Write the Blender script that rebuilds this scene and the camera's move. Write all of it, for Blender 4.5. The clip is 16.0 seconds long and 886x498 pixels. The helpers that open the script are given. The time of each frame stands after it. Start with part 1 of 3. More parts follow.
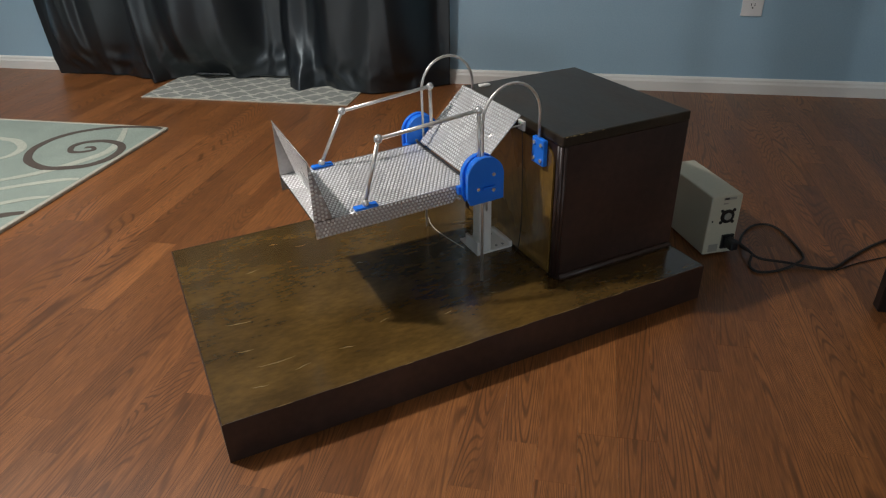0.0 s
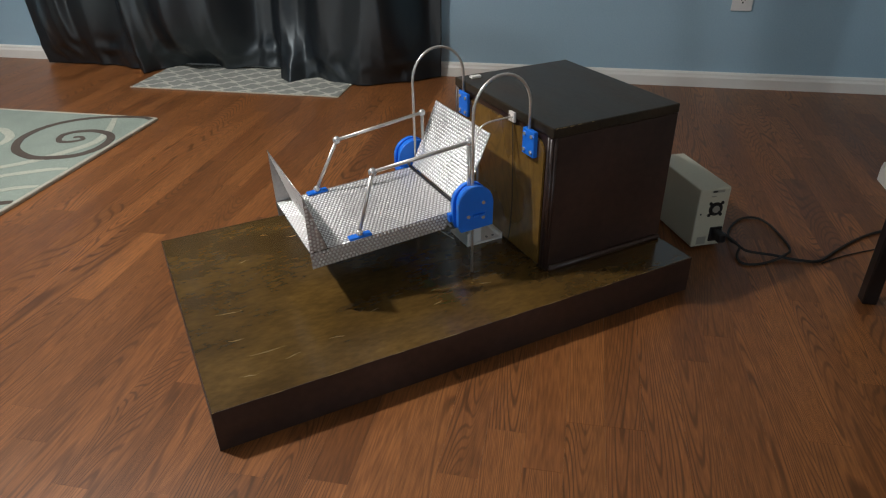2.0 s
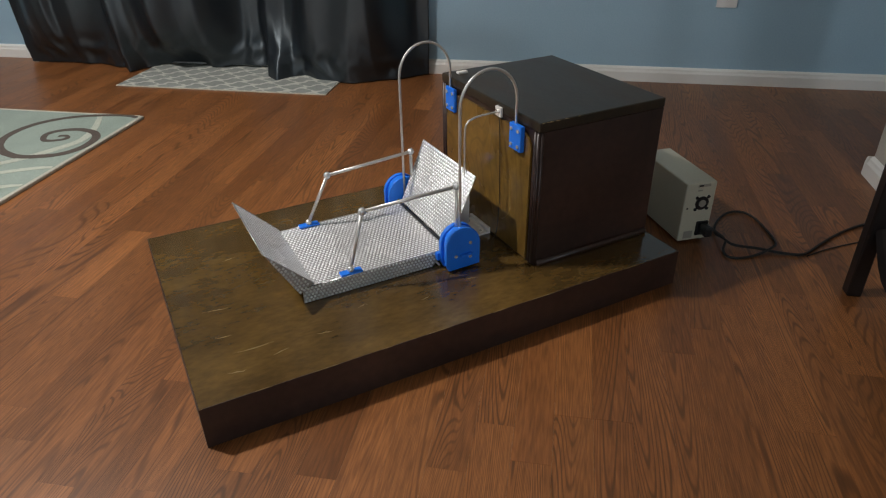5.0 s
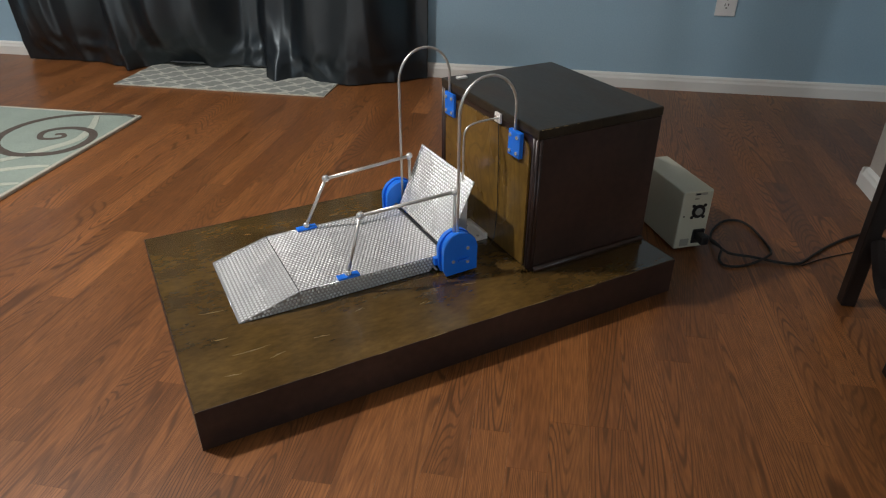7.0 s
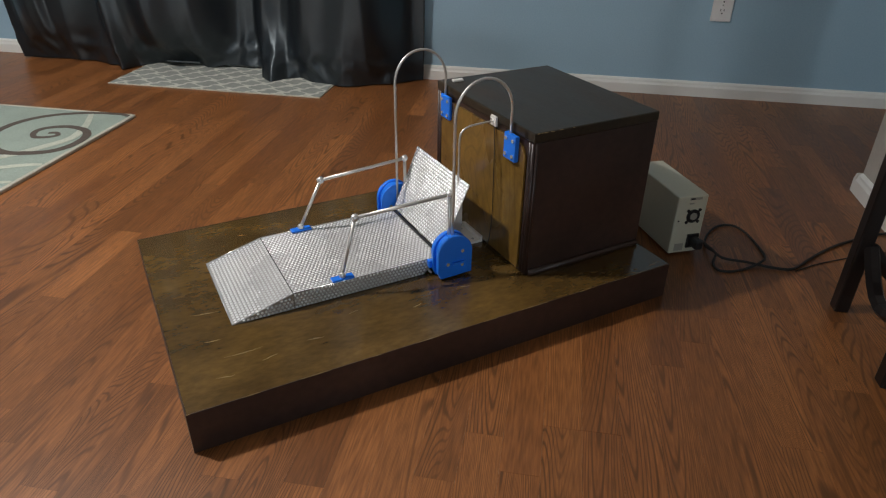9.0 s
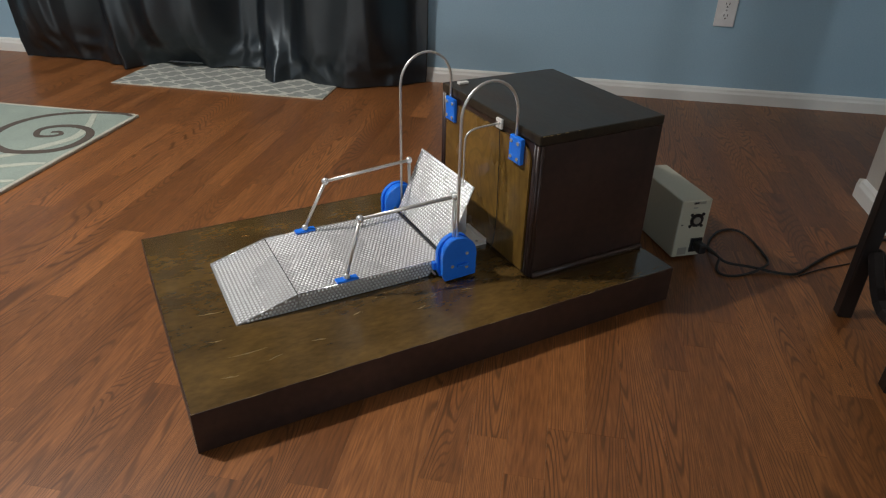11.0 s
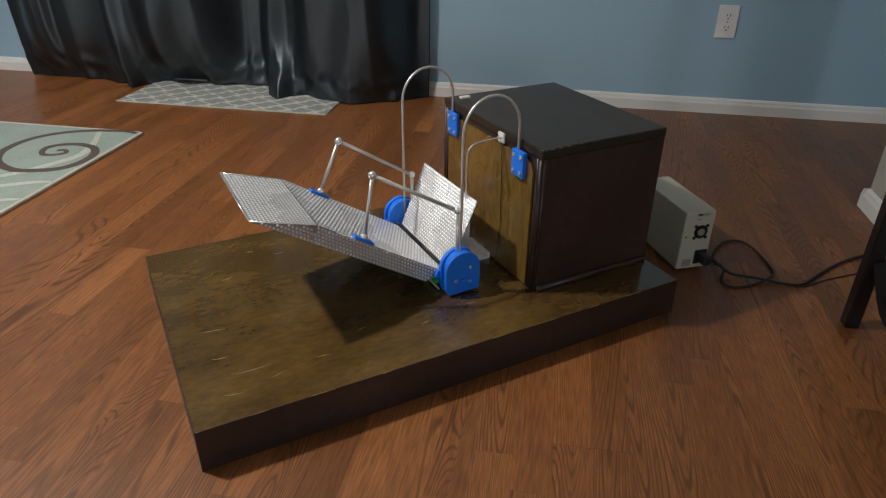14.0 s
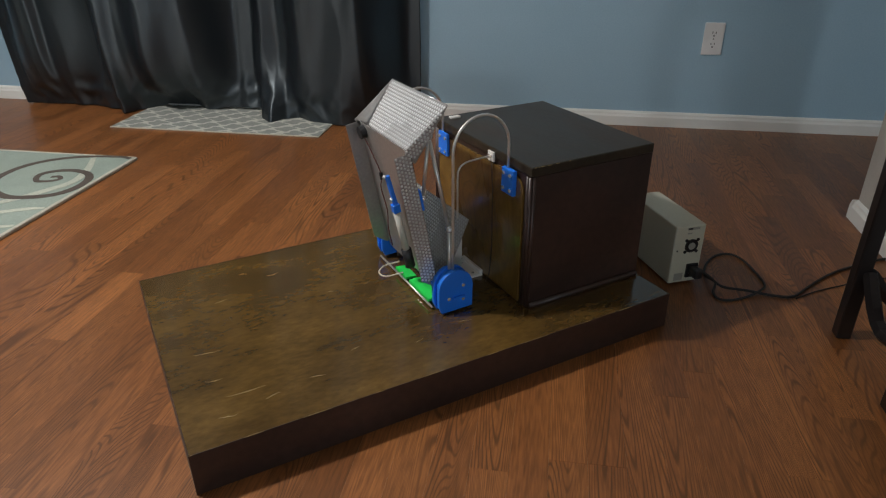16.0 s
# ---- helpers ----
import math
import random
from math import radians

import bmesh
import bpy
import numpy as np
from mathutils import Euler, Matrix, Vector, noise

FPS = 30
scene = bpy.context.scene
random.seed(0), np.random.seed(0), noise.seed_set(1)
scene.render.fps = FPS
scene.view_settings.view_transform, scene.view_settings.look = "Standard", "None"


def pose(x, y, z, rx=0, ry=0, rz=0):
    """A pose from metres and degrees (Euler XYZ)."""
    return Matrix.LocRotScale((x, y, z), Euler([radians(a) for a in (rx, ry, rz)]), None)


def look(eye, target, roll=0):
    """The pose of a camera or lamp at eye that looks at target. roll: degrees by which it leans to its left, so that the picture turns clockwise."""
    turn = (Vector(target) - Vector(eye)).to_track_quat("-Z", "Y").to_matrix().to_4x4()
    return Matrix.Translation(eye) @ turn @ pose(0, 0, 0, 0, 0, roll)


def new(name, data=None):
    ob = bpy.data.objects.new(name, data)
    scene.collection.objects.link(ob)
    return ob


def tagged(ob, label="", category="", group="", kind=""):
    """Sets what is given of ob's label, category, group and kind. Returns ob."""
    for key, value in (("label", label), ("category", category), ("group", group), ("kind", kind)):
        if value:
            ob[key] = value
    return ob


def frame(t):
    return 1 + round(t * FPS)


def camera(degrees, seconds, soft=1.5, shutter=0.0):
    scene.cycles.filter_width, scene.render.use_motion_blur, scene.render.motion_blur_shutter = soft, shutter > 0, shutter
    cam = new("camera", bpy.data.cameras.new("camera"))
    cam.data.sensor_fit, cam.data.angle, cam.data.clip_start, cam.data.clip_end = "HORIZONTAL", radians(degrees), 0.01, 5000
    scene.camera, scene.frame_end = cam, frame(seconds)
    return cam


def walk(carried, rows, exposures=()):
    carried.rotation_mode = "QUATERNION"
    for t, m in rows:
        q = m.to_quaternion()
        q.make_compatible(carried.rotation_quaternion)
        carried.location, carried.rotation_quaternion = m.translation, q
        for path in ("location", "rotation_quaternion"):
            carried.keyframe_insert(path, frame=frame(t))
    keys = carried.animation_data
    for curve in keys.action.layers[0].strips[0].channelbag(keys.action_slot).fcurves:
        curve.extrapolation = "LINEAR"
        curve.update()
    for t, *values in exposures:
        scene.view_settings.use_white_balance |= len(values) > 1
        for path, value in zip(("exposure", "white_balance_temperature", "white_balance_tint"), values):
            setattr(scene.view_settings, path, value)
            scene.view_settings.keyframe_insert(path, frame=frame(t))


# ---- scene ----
cam = camera(67.08, 16.0, soft=1.2)
PATH = [
    (0.0, look((-0.013, -0.793, 0.778), (0.3614, -0.0104, 0.2798), -1.58)),
    (0.5, look((-0.015, -0.797, 0.778), (0.3581, -0.0123, 0.2829), -1.67)),
    (1.0, look((-0.015, -0.798, 0.778), (0.3548, -0.0131, 0.2818), -1.89)),
    (1.5, look((-0.017, -0.800, 0.776), (0.3580, -0.0203, 0.2743), -1.33)),
    (2.0, look((-0.015, -0.800, 0.775), (0.3692, -0.0276, 0.2689), -0.88)),
    (2.5, look((-0.010, -0.804, 0.774), (0.3797, -0.0336, 0.2688), -0.90)),
    (3.0, look((-0.010, -0.804, 0.774), (0.3825, -0.0341, 0.2706), -0.92)),
    (3.5, look((-0.012, -0.806, 0.772), (0.3822, -0.0365, 0.2700), -0.98)),
    (4.0, look((-0.013, -0.808, 0.768), (0.3827, -0.0410, 0.2629), -1.03)),
    (6.5, look((-0.015, -0.801, 0.771), (0.3871, -0.0377, 0.2657), -0.07)),
    (7.0, look((-0.017, -0.802, 0.774), (0.3879, -0.0387, 0.2693), 0.23)),
    (7.5, look((-0.016, -0.800, 0.772), (0.3913, -0.0389, 0.2680), 0.43)),
    (8.0, look((-0.015, -0.797, 0.769), (0.3924, -0.0390, 0.2600), 0.45)),
    (8.5, look((-0.015, -0.798, 0.771), (0.3956, -0.0416, 0.2616), 0.73)),
    (9.0, look((-0.016, -0.799, 0.774), (0.3968, -0.0385, 0.2720), 0.98)),
    (11.5, look((-0.026, -0.794, 0.773), (0.3889, -0.0320, 0.2755), 1.47)),
    (12.0, look((-0.025, -0.793, 0.774), (0.3881, -0.0290, 0.2787), 1.36)),
    (12.5, look((-0.027, -0.791, 0.775), (0.3831, -0.0247, 0.2795), 1.34)),
    (13.0, look((-0.028, -0.794, 0.771), (0.3799, -0.0278, 0.2742), 0.73)),
    (13.5, look((-0.025, -0.798, 0.772), (0.3860, -0.0307, 0.2812), 0.71)),
    (14.0, look((-0.022, -0.794, 0.775), (0.3907, -0.0209, 0.2933), 0.68)),
    (14.5, look((-0.019, -0.795, 0.775), (0.3949, -0.0177, 0.3025), 0.03)),
    (15.0, look((-0.017, -0.800, 0.777), (0.4035, -0.0221, 0.3096), -0.07)),
    (15.5, look((-0.018, -0.803, 0.777), (0.4063, -0.0229, 0.3164), 0.01)),
    (16.0, look((-0.019, -0.805, 0.777), (0.4049, -0.0222, 0.3210), -0.23)),
]
walk(cam, PATH, exposures=[(0.0, 0.0), (16.0, 0.0)])

# ---- light ----
world = bpy.data.worlds.new("world")
scene.world = world
world.use_nodes = True
world.node_tree.nodes["Background"].inputs[0].default_value = (0.10, 0.12, 0.15, 1)
world.node_tree.nodes["Background"].inputs[1].default_value = 0.3


def lamp(name, at, energy, radius, colour):
    data = bpy.data.lights.new(name, "POINT")
    data.shadow_soft_size, data.energy, data.color = radius, energy, colour
    ob = new(name, data)
    ob.location = at
    return ob


# unseen lamps: one beside the rug, the room's other far behind the camera
lamp("floor_lamp_light", (-0.78, 0.88, 2.06), 71, 0.05, (1.0, 0.97, 0.95))
# added spot at the lamp's place, brightening only the floor below it
beam = bpy.data.lights.new("added_floor_spot", "SPOT")
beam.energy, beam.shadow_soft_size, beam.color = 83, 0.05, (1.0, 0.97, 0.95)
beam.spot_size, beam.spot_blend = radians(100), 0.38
new("added_floor_spot", beam).matrix_world = Matrix.Translation((-0.78, 0.88, 2.06))
lamp("room_light", (-1.2, -4.3, 1.15), 62, 0.2, (0.95, 0.98, 1.0))

# ---- materials ----
def mat(name, colour, rough=0.5, metal=0.0, second=None, scale=8.0, stretch=(1, 1, 1), contrast=1.0,
        grain=0.0, grain_scale=60.0, bump=0.0, rough_var=0.1, coat=0.0, jitter=0.0):
    """Principled surface: two colours mixed by stretched noise, a finer grain, relief, and roughness that varies."""
    m = bpy.data.materials.new(name)
    m.use_nodes = True
    nt = m.node_tree
    p = nt.nodes["Principled BSDF"]
    p.inputs["Metallic"].default_value = metal
    p.inputs["Roughness"].default_value = rough
    p.inputs["Coat Weight"].default_value = coat
    p.inputs["Coat Roughness"].default_value = 0.12
    second = second or tuple(c * 0.82 for c in colour)
    tc = nt.nodes.new("ShaderNodeTexCoord")
    mp = nt.nodes.new("ShaderNodeMapping")
    mp.inputs["Scale"].default_value = stretch
    nt.links.new(tc.outputs["Object"], mp.inputs["Vector"])
    vec = mp.outputs["Vector"]
    if jitter:
        info = nt.nodes.new("ShaderNodeObjectInfo")
        add = nt.nodes.new("ShaderNodeVectorMath")
        mul = nt.nodes.new("ShaderNodeMath")
        mul.operation, mul.inputs[1].default_value = "MULTIPLY", 37.0
        nt.links.new(info.outputs["Random"], mul.inputs[0])
        nt.links.new(vec, add.inputs[0])
        nt.links.new(mul.outputs[0], add.inputs[1])
        vec = add.outputs[0]
    big = nt.nodes.new("ShaderNodeTexNoise")
    big.inputs["Scale"].default_value, big.inputs["Detail"].default_value = scale, 5
    fine = nt.nodes.new("ShaderNodeTexNoise")
    fine.inputs["Scale"].default_value, fine.inputs["Detail"].default_value = grain_scale, 4
    for n in (big, fine):
        nt.links.new(vec, n.inputs["Vector"])
    ramp = nt.nodes.new("ShaderNodeMapRange")
    ramp.inputs["From Min"].default_value = 0.5 - 0.22 / contrast
    ramp.inputs["From Max"].default_value = 0.5 + 0.22 / contrast
    nt.links.new(big.outputs["Fac"], ramp.inputs["Value"])
    mix = nt.nodes.new("ShaderNodeMix")
    mix.data_type = "RGBA"
    mix.inputs["A"].default_value, mix.inputs["B"].default_value = (*second, 1), (*colour, 1)
    nt.links.new(ramp.outputs[0], mix.inputs["Factor"])
    out = mix.outputs["Result"]
    if grain:
        g = nt.nodes.new("ShaderNodeMix")
        g.data_type, g.blend_type = "RGBA", "OVERLAY"
        g.inputs["Factor"].default_value = grain
        nt.links.new(out, g.inputs["A"])
        nt.links.new(fine.outputs["Fac"], g.inputs["B"])
        out = g.outputs["Result"]
    if jitter:
        hs = nt.nodes.new("ShaderNodeHueSaturation")
        mr = nt.nodes.new("ShaderNodeMapRange")
        mr.inputs["To Min"].default_value, mr.inputs["To Max"].default_value = 1 - jitter, 1 + jitter
        nt.links.new(info.outputs["Random"], mr.inputs["Value"])
        nt.links.new(mr.outputs[0], hs.inputs["Value"])
        nt.links.new(out, hs.inputs["Color"])
        out = hs.outputs["Color"]
    nt.links.new(out, p.inputs["Base Color"])
    rr = nt.nodes.new("ShaderNodeMapRange")
    rr.inputs["To Min"].default_value, rr.inputs["To Max"].default_value = max(rough - rough_var, 0.02), min(rough + rough_var, 1)
    nt.links.new(big.outputs["Fac"], rr.inputs["Value"])
    nt.links.new(rr.outputs[0], p.inputs["Roughness"])
    if bump:
        b = nt.nodes.new("ShaderNodeBump")
        b.inputs["Strength"].default_value, b.inputs["Distance"].default_value = 0.5, bump
        nt.links.new(fine.outputs["Fac"], b.inputs["Height"])
        nt.links.new(b.outputs[0], p.inputs["Normal"])
    return m


def rings(m, vec, scale, count, lo, amount, dark, wobble=0.45):
    """Growth rings: contour lines of a slow noise, drawn dark."""
    nt = m.node_tree
    wave = nt.nodes.new("ShaderNodeTexNoise")
    wave.inputs["Scale"].default_value, wave.inputs["Detail"].default_value, wave.inputs["Distortion"].default_value = scale, 1.5, wobble
    nt.links.new(vec, wave.inputs["Vector"])
    mul = nt.nodes.new("ShaderNodeMath")
    mul.operation, mul.inputs[1].default_value = "MULTIPLY", count
    sin = nt.nodes.new("ShaderNodeMath")
    sin.operation = "SINE"
    nt.links.new(wave.outputs["Fac"], mul.inputs[0])
    nt.links.new(mul.outputs[0], sin.inputs[0])
    mr = nt.nodes.new("ShaderNodeMapRange")
    mr.inputs["From Min"].default_value, mr.inputs["From Max"].default_value = lo, 0.97
    mr.inputs["To Min"].default_value, mr.inputs["To Max"].default_value = 0.0, amount
    nt.links.new(sin.outputs[0], mr.inputs["Value"])
    # the rings fade in and out along the board
    fade = nt.nodes.new("ShaderNodeTexNoise")
    fade.inputs["Scale"].default_value = scale * 1.7
    nt.links.new(vec, fade.inputs["Vector"])
    fr = nt.nodes.new("ShaderNodeMapRange")
    fr.inputs["From Min"].default_value, fr.inputs["From Max"].default_value = 0.36, 0.58
    fr.inputs["To Min"].default_value = 0.25
    nt.links.new(fade.outputs["Fac"], fr.inputs["Value"])
    both = nt.nodes.new("ShaderNodeMath")
    both.operation = "MULTIPLY"
    nt.links.new(mr.outputs[0], both.inputs[0])
    nt.links.new(fr.outputs[0], both.inputs[1])
    mix = nt.nodes.new("ShaderNodeMix")
    mix.data_type = "RGBA"
    p = nt.nodes["Principled BSDF"]
    src = p.inputs["Base Color"].links[0].from_socket
    nt.links.new(src, mix.inputs["A"])
    mix.inputs["B"].default_value = (*dark, 1)
    nt.links.new(both.outputs[0], mix.inputs["Factor"])
    nt.links.new(mix.outputs["Result"], p.inputs["Base Color"])
    return m


def oak(name, light, dark, jitter):
    """Flat-sawn oak strip: cathedral rings stretched along the strip, fine pores, one tone for each strip."""
    m = mat(name, light, 0.36, 0, dark, 6.0, (1, 0.075, 1), 1.0, 0.75, 300, 0.0002, 0.08, 0.0, jitter)
    vec = next(n for n in m.node_tree.nodes if n.type == "VECT_MATH").outputs[0]
    return rings(m, vec, 6.5, 640.0, 0.2, 0.80, tuple(c * 0.45 for c in dark))


def trellis_mat(name, ground, line):
    """Woven mat with a pale curved lattice."""
    m = mat(name, ground, 0.95, 0, None, 14, (1, 1, 1), 1, 0.4, 260, 0.002)
    nt = m.node_tree
    p = nt.nodes["Principled BSDF"]
    src = p.inputs["Base Color"].links[0].from_socket
    tc = next(n for n in nt.nodes if n.type == "TEX_COORD")
    sep = nt.nodes.new("ShaderNodeSeparateXYZ")
    warp, shift = nt.nodes.new("ShaderNodeTexNoise"), nt.nodes.new("ShaderNodeVectorMath")
    warp.inputs["Scale"].default_value = 22.0
    shift.operation, shift.inputs[1].default_value = "MULTIPLY_ADD", (0.035, 0.035, 0)
    nt.links.new(tc.outputs["Object"], warp.inputs["Vector"])
    nt.links.new(warp.outputs["Color"], shift.inputs[0])
    nt.links.new(tc.outputs["Object"], shift.inputs[2])
    nt.links.new(shift.outputs[0], sep.inputs[0])

    def math1(op, a, b=None, c=None):
        n = nt.nodes.new("ShaderNodeMath")
        n.operation = op
        for i, v in enumerate((a, b, c)):
            if v is not None:
                if isinstance(v, (int, float)):
                    n.inputs[i].default_value = v
                else:
                    nt.links.new(v, n.inputs[i])
        return n.outputs[0]

    x = math1("MULTIPLY", sep.outputs[0], 58.0)
    y = math1("MULTIPLY", sep.outputs[1], 66.0)
    wob = math1("MULTIPLY", math1("SINE", math1("MULTIPLY", y, 2.0)), 0.55)
    val = math1("ABSOLUTE", math1("ADD", math1("SINE", math1("ADD", x, wob)), math1("SINE", y)))
    near = nt.nodes.new("ShaderNodeMapRange")
    near.inputs["From Min"].default_value, near.inputs["From Max"].default_value = 0.52, 0.20
    nt.links.new(val, near.inputs["Value"])
    mix = nt.nodes.new("ShaderNodeMix")
    mix.data_type = "RGBA"
    nt.links.new(near.outputs[0], mix.inputs["Factor"])
    nt.links.new(src, mix.inputs["A"])
    mix.inputs["B"].default_value = (*line, 1)
    nt.links.new(mix.outputs["Result"], p.inputs["Base Color"])
    return m


OAK = oak("oak_floor", (0.285, 0.109, 0.032), (0.176, 0.064, 0.020), 0.20)
SUB = mat("subfloor", (0.06, 0.025, 0.012), 0.6)
WALL = mat("blue_wall_paint", (0.375, 0.555, 0.675), 0.55, 0, (0.355, 0.53, 0.645), 3, grain=0.12, grain_scale=180, bump=0.0012)
CEIL = mat("ceiling_paint", (0.56, 0.55, 0.53), 0.9, grain=0.1, bump=0.001)
CREAM = mat("cream_wall_paint", (0.55, 0.51, 0.45), 0.7, grain=0.1, grain_scale=160, bump=0.001)
TRIM = mat("white_trim_paint", (0.88, 0.87, 0.82), 0.35, 0, (0.83, 0.82, 0.77), 6)
SATIN = mat("charcoal_satin", (0.013, 0.016, 0.019), 0.43, 0, (0.009, 0.011, 0.014), 4, (1, 1, 0.3), 1.0, grain=0.15, grain_scale=30, bump=0.0012, rough_var=0.06)


def weave(m, shine):
    """Satin threads that run upright: the gleam spreads along them and stays narrow across."""
    nt = m.node_tree
    p = nt.nodes["Principled BSDF"]
    up = nt.nodes.new("ShaderNodeCombineXYZ")
    up.inputs[2].default_value = 1.0
    nt.links.new(up.outputs[0], p.inputs["Tangent"])
    p.inputs["Anisotropic"].default_value = 0.8
    p.inputs["Specular IOR Level"].default_value = shine
    p.inputs["Specular Tint"].default_value = (0.82, 0.94, 1.0, 1)


weave(SATIN, 0.85)
RUG = mat("sage_rug_pile", (0.30, 0.355, 0.305), 0.97, 0, (0.25, 0.305, 0.26), 9, grain=0.5, grain_scale=320, bump=0.003)
RUG_BROWN = mat("brown_rug_pile", (0.095, 0.075, 0.06), 0.97, grain=0.5, grain_scale=320, bump=0.003)
RUG_CREAM = mat("cream_rug_pile", (0.50, 0.52, 0.43), 0.97, grain=0.5, grain_scale=320, bump=0.003)
RUG_EDGE = mat("rug_binding", (0.50, 0.47, 0.38), 0.95, grain=0.4, grain_scale=200)
MATWEAVE = trellis_mat("grey_trellis_weave", (0.27, 0.285, 0.26), (0.50, 0.50, 0.44))
STAIN_TOP = mat("olive_stained_plywood", (0.132, 0.075, 0.018), 0.22, 0, (0.052, 0.029, 0.009), 6.0, (1, 2.2, 1), 0.9, 0.45, 60, 0.0002, 0.08, 0.6)
STAIN_DARK = mat("dark_brown_stain", (0.058, 0.029, 0.021), 0.44, 0, (0.022, 0.012, 0.010), 6, (1, 1, 1), 0.9, 0.5, 60, 0.0002, 0.1, 0.12)
STAIN_LID = mat("brown_black_stain", (0.050, 0.034, 0.021), 0.36, 0, (0.026, 0.021, 0.014), 5, (3, 1, 1), 1, 0.5, 60, 0.0002, 0.1, 0.0)
STAIN_LID.node_tree.nodes["Principled BSDF"].inputs["Specular IOR Level"].default_value = 0.26
STAIN_FRONT = mat("golden_stained_plywood", (0.235, 0.132, 0.027), 0.26, 0, (0.125, 0.068, 0.016), 5, (1, 1.3, 0.8), 0.9, 0.5, 40, 0.0003, 0.1, 0.8)
rings(STAIN_FRONT, next(n for n in STAIN_FRONT.node_tree.nodes if n.type == "MAPPING").outputs[0], 3.6, 110.0, 0.55, 0.34, (0.07, 0.038, 0.010), 0.8)
SCRATCH_GLINT = mat("bare_scratch_and_glint", (0.30, 0.21, 0.08), 0.5)
ALU = mat("brushed_aluminium_sheet", (0.47, 0.45, 0.43), 0.34, 0.65, (0.40, 0.385, 0.37), 12, grain=0.2, grain_scale=150)
STUD = mat("bright_aluminium_dot", (0.95, 0.945, 0.94), 0.28, 0.25)
ROD = mat("galvanised_rod", (0.80, 0.77, 0.72), 0.34, 0.75, (0.68, 0.65, 0.60), 30)
STEEL = mat("polished_steel", (0.90, 0.89, 0.87), 0.24, 0.65)
BLUE = mat("blue_printed_plastic", (0.014, 0.20, 0.86), 0.38, 0, (0.012, 0.175, 0.77), 10, grain=0.15, grain_scale=400, bump=0.0003)
GREEN = mat("green_printed_plastic", (0.02, 0.72, 0.10), 0.4)
WHITEPL = mat("white_plastic", (0.84, 0.80, 0.75), 0.45, 0, (0.76, 0.72, 0.67), 20)
BEIGE = mat("cream_enamel_case", (0.56, 0.54, 0.42), 0.42, 0, (0.52, 0.50, 0.39), 7, grain=0.1, grain_scale=300, bump=0.0003)
GREYPL = mat("grey_label", (0.34, 0.33, 0.28), 0.5)
BLACK = mat("black_plastic", (0.012, 0.012, 0.014), 0.45)
RUBBER = mat("black_cable", (0.020, 0.017, 0.016), 0.7)
EBONY = mat("black_painted_wood", (0.014, 0.011, 0.011), 0.35, 0, (0.009, 0.007, 0.007), 10)
OUTLET = mat("white_outlet_plastic", (0.88, 0.87, 0.85), 0.3)
SLOT = mat("dark_slot", (0.01, 0.01, 0.01), 0.7)
WIRE_RED = mat("red_brown_wire", (0.12, 0.035, 0.03), 0.5)
FOAM = mat("pale_tape", (0.62, 0.60, 0.53), 0.7)


# ---- mesh helpers ----
def link(name, bm, material, parent=None, label="", smooth=False):
    me = bpy.data.meshes.new(name)
    bmesh.ops.recalc_face_normals(bm, faces=bm.faces)
    bm.to_mesh(me)
    bm.free()
    me.materials.append(material)
    if smooth:
        for poly in me.polygons:
            poly.use_smooth = True
    ob = new(name, me)
    if parent is not None:
        ob.parent = parent
    if label:
        ob["label"] = label
    return ob


def part(name, bm, material, parent, label="", smooth=False):
    return link(name, bm, material, parent, label, smooth)


def empty(name, m=None):
    ob = new(name)
    ob.empty_display_size = 0.05
    if m is not None:
        ob.matrix_world = m
    return ob


def box(bm, x0, x1, y0, y1, z0, z1, bevel=0.0, segments=2):
    vs = [bm.verts.new((x, y, z)) for x in (x0, x1) for y in (y0, y1) for z in (z0, z1)]
    fs = [bm.faces.new([vs[i] for i in q]) for q in ((0, 1, 3, 2), (4, 6, 7, 5), (0, 4, 5, 1), (2, 3, 7, 6), (0, 2, 6, 4), (1, 5, 7, 3))]
    if bevel:
        es = list({e for f in fs for e in f.edges})
        bmesh.ops.bevel(bm, geom=es, offset=bevel, segments=segments, affect="EDGES", profile=0.5)
    return bm


def boxed(*a, **k):
    return box(bmesh.new(), *a, **k)


def tube(points, radius, sides=10, closed_ends=True, bm=None):
    """A round bar swept along a line of points."""
    bm = bm or bmesh.new()
    pts = [Vector(p) for p in points]
    rings, up = [], None
    for i, p in enumerate(pts):
        d = (pts[min(i + 1, len(pts) - 1)] - pts[max(i - 1, 0)]).normalized()
        if up is None:
            up = d.orthogonal().normalized()
        up = (up - d * up.dot(d)).normalized()
        side = d.cross(up)
        r = radius[i] if isinstance(radius, (list, tuple)) else radius
        rings.append([bm.verts.new(p + (up * math.cos(a) + side * math.sin(a)) * r) for a in (2 * math.pi * k / sides for k in range(sides))])
    for a, b in zip(rings, rings[1:]):
        for k in range(sides):
            bm.faces.new((a[k], a[(k + 1) % sides], b[(k + 1) % sides], b[k]))
    if closed_ends:
        bm.faces.new(rings[0][::-1])
        bm.faces.new(rings[-1])
    return bm


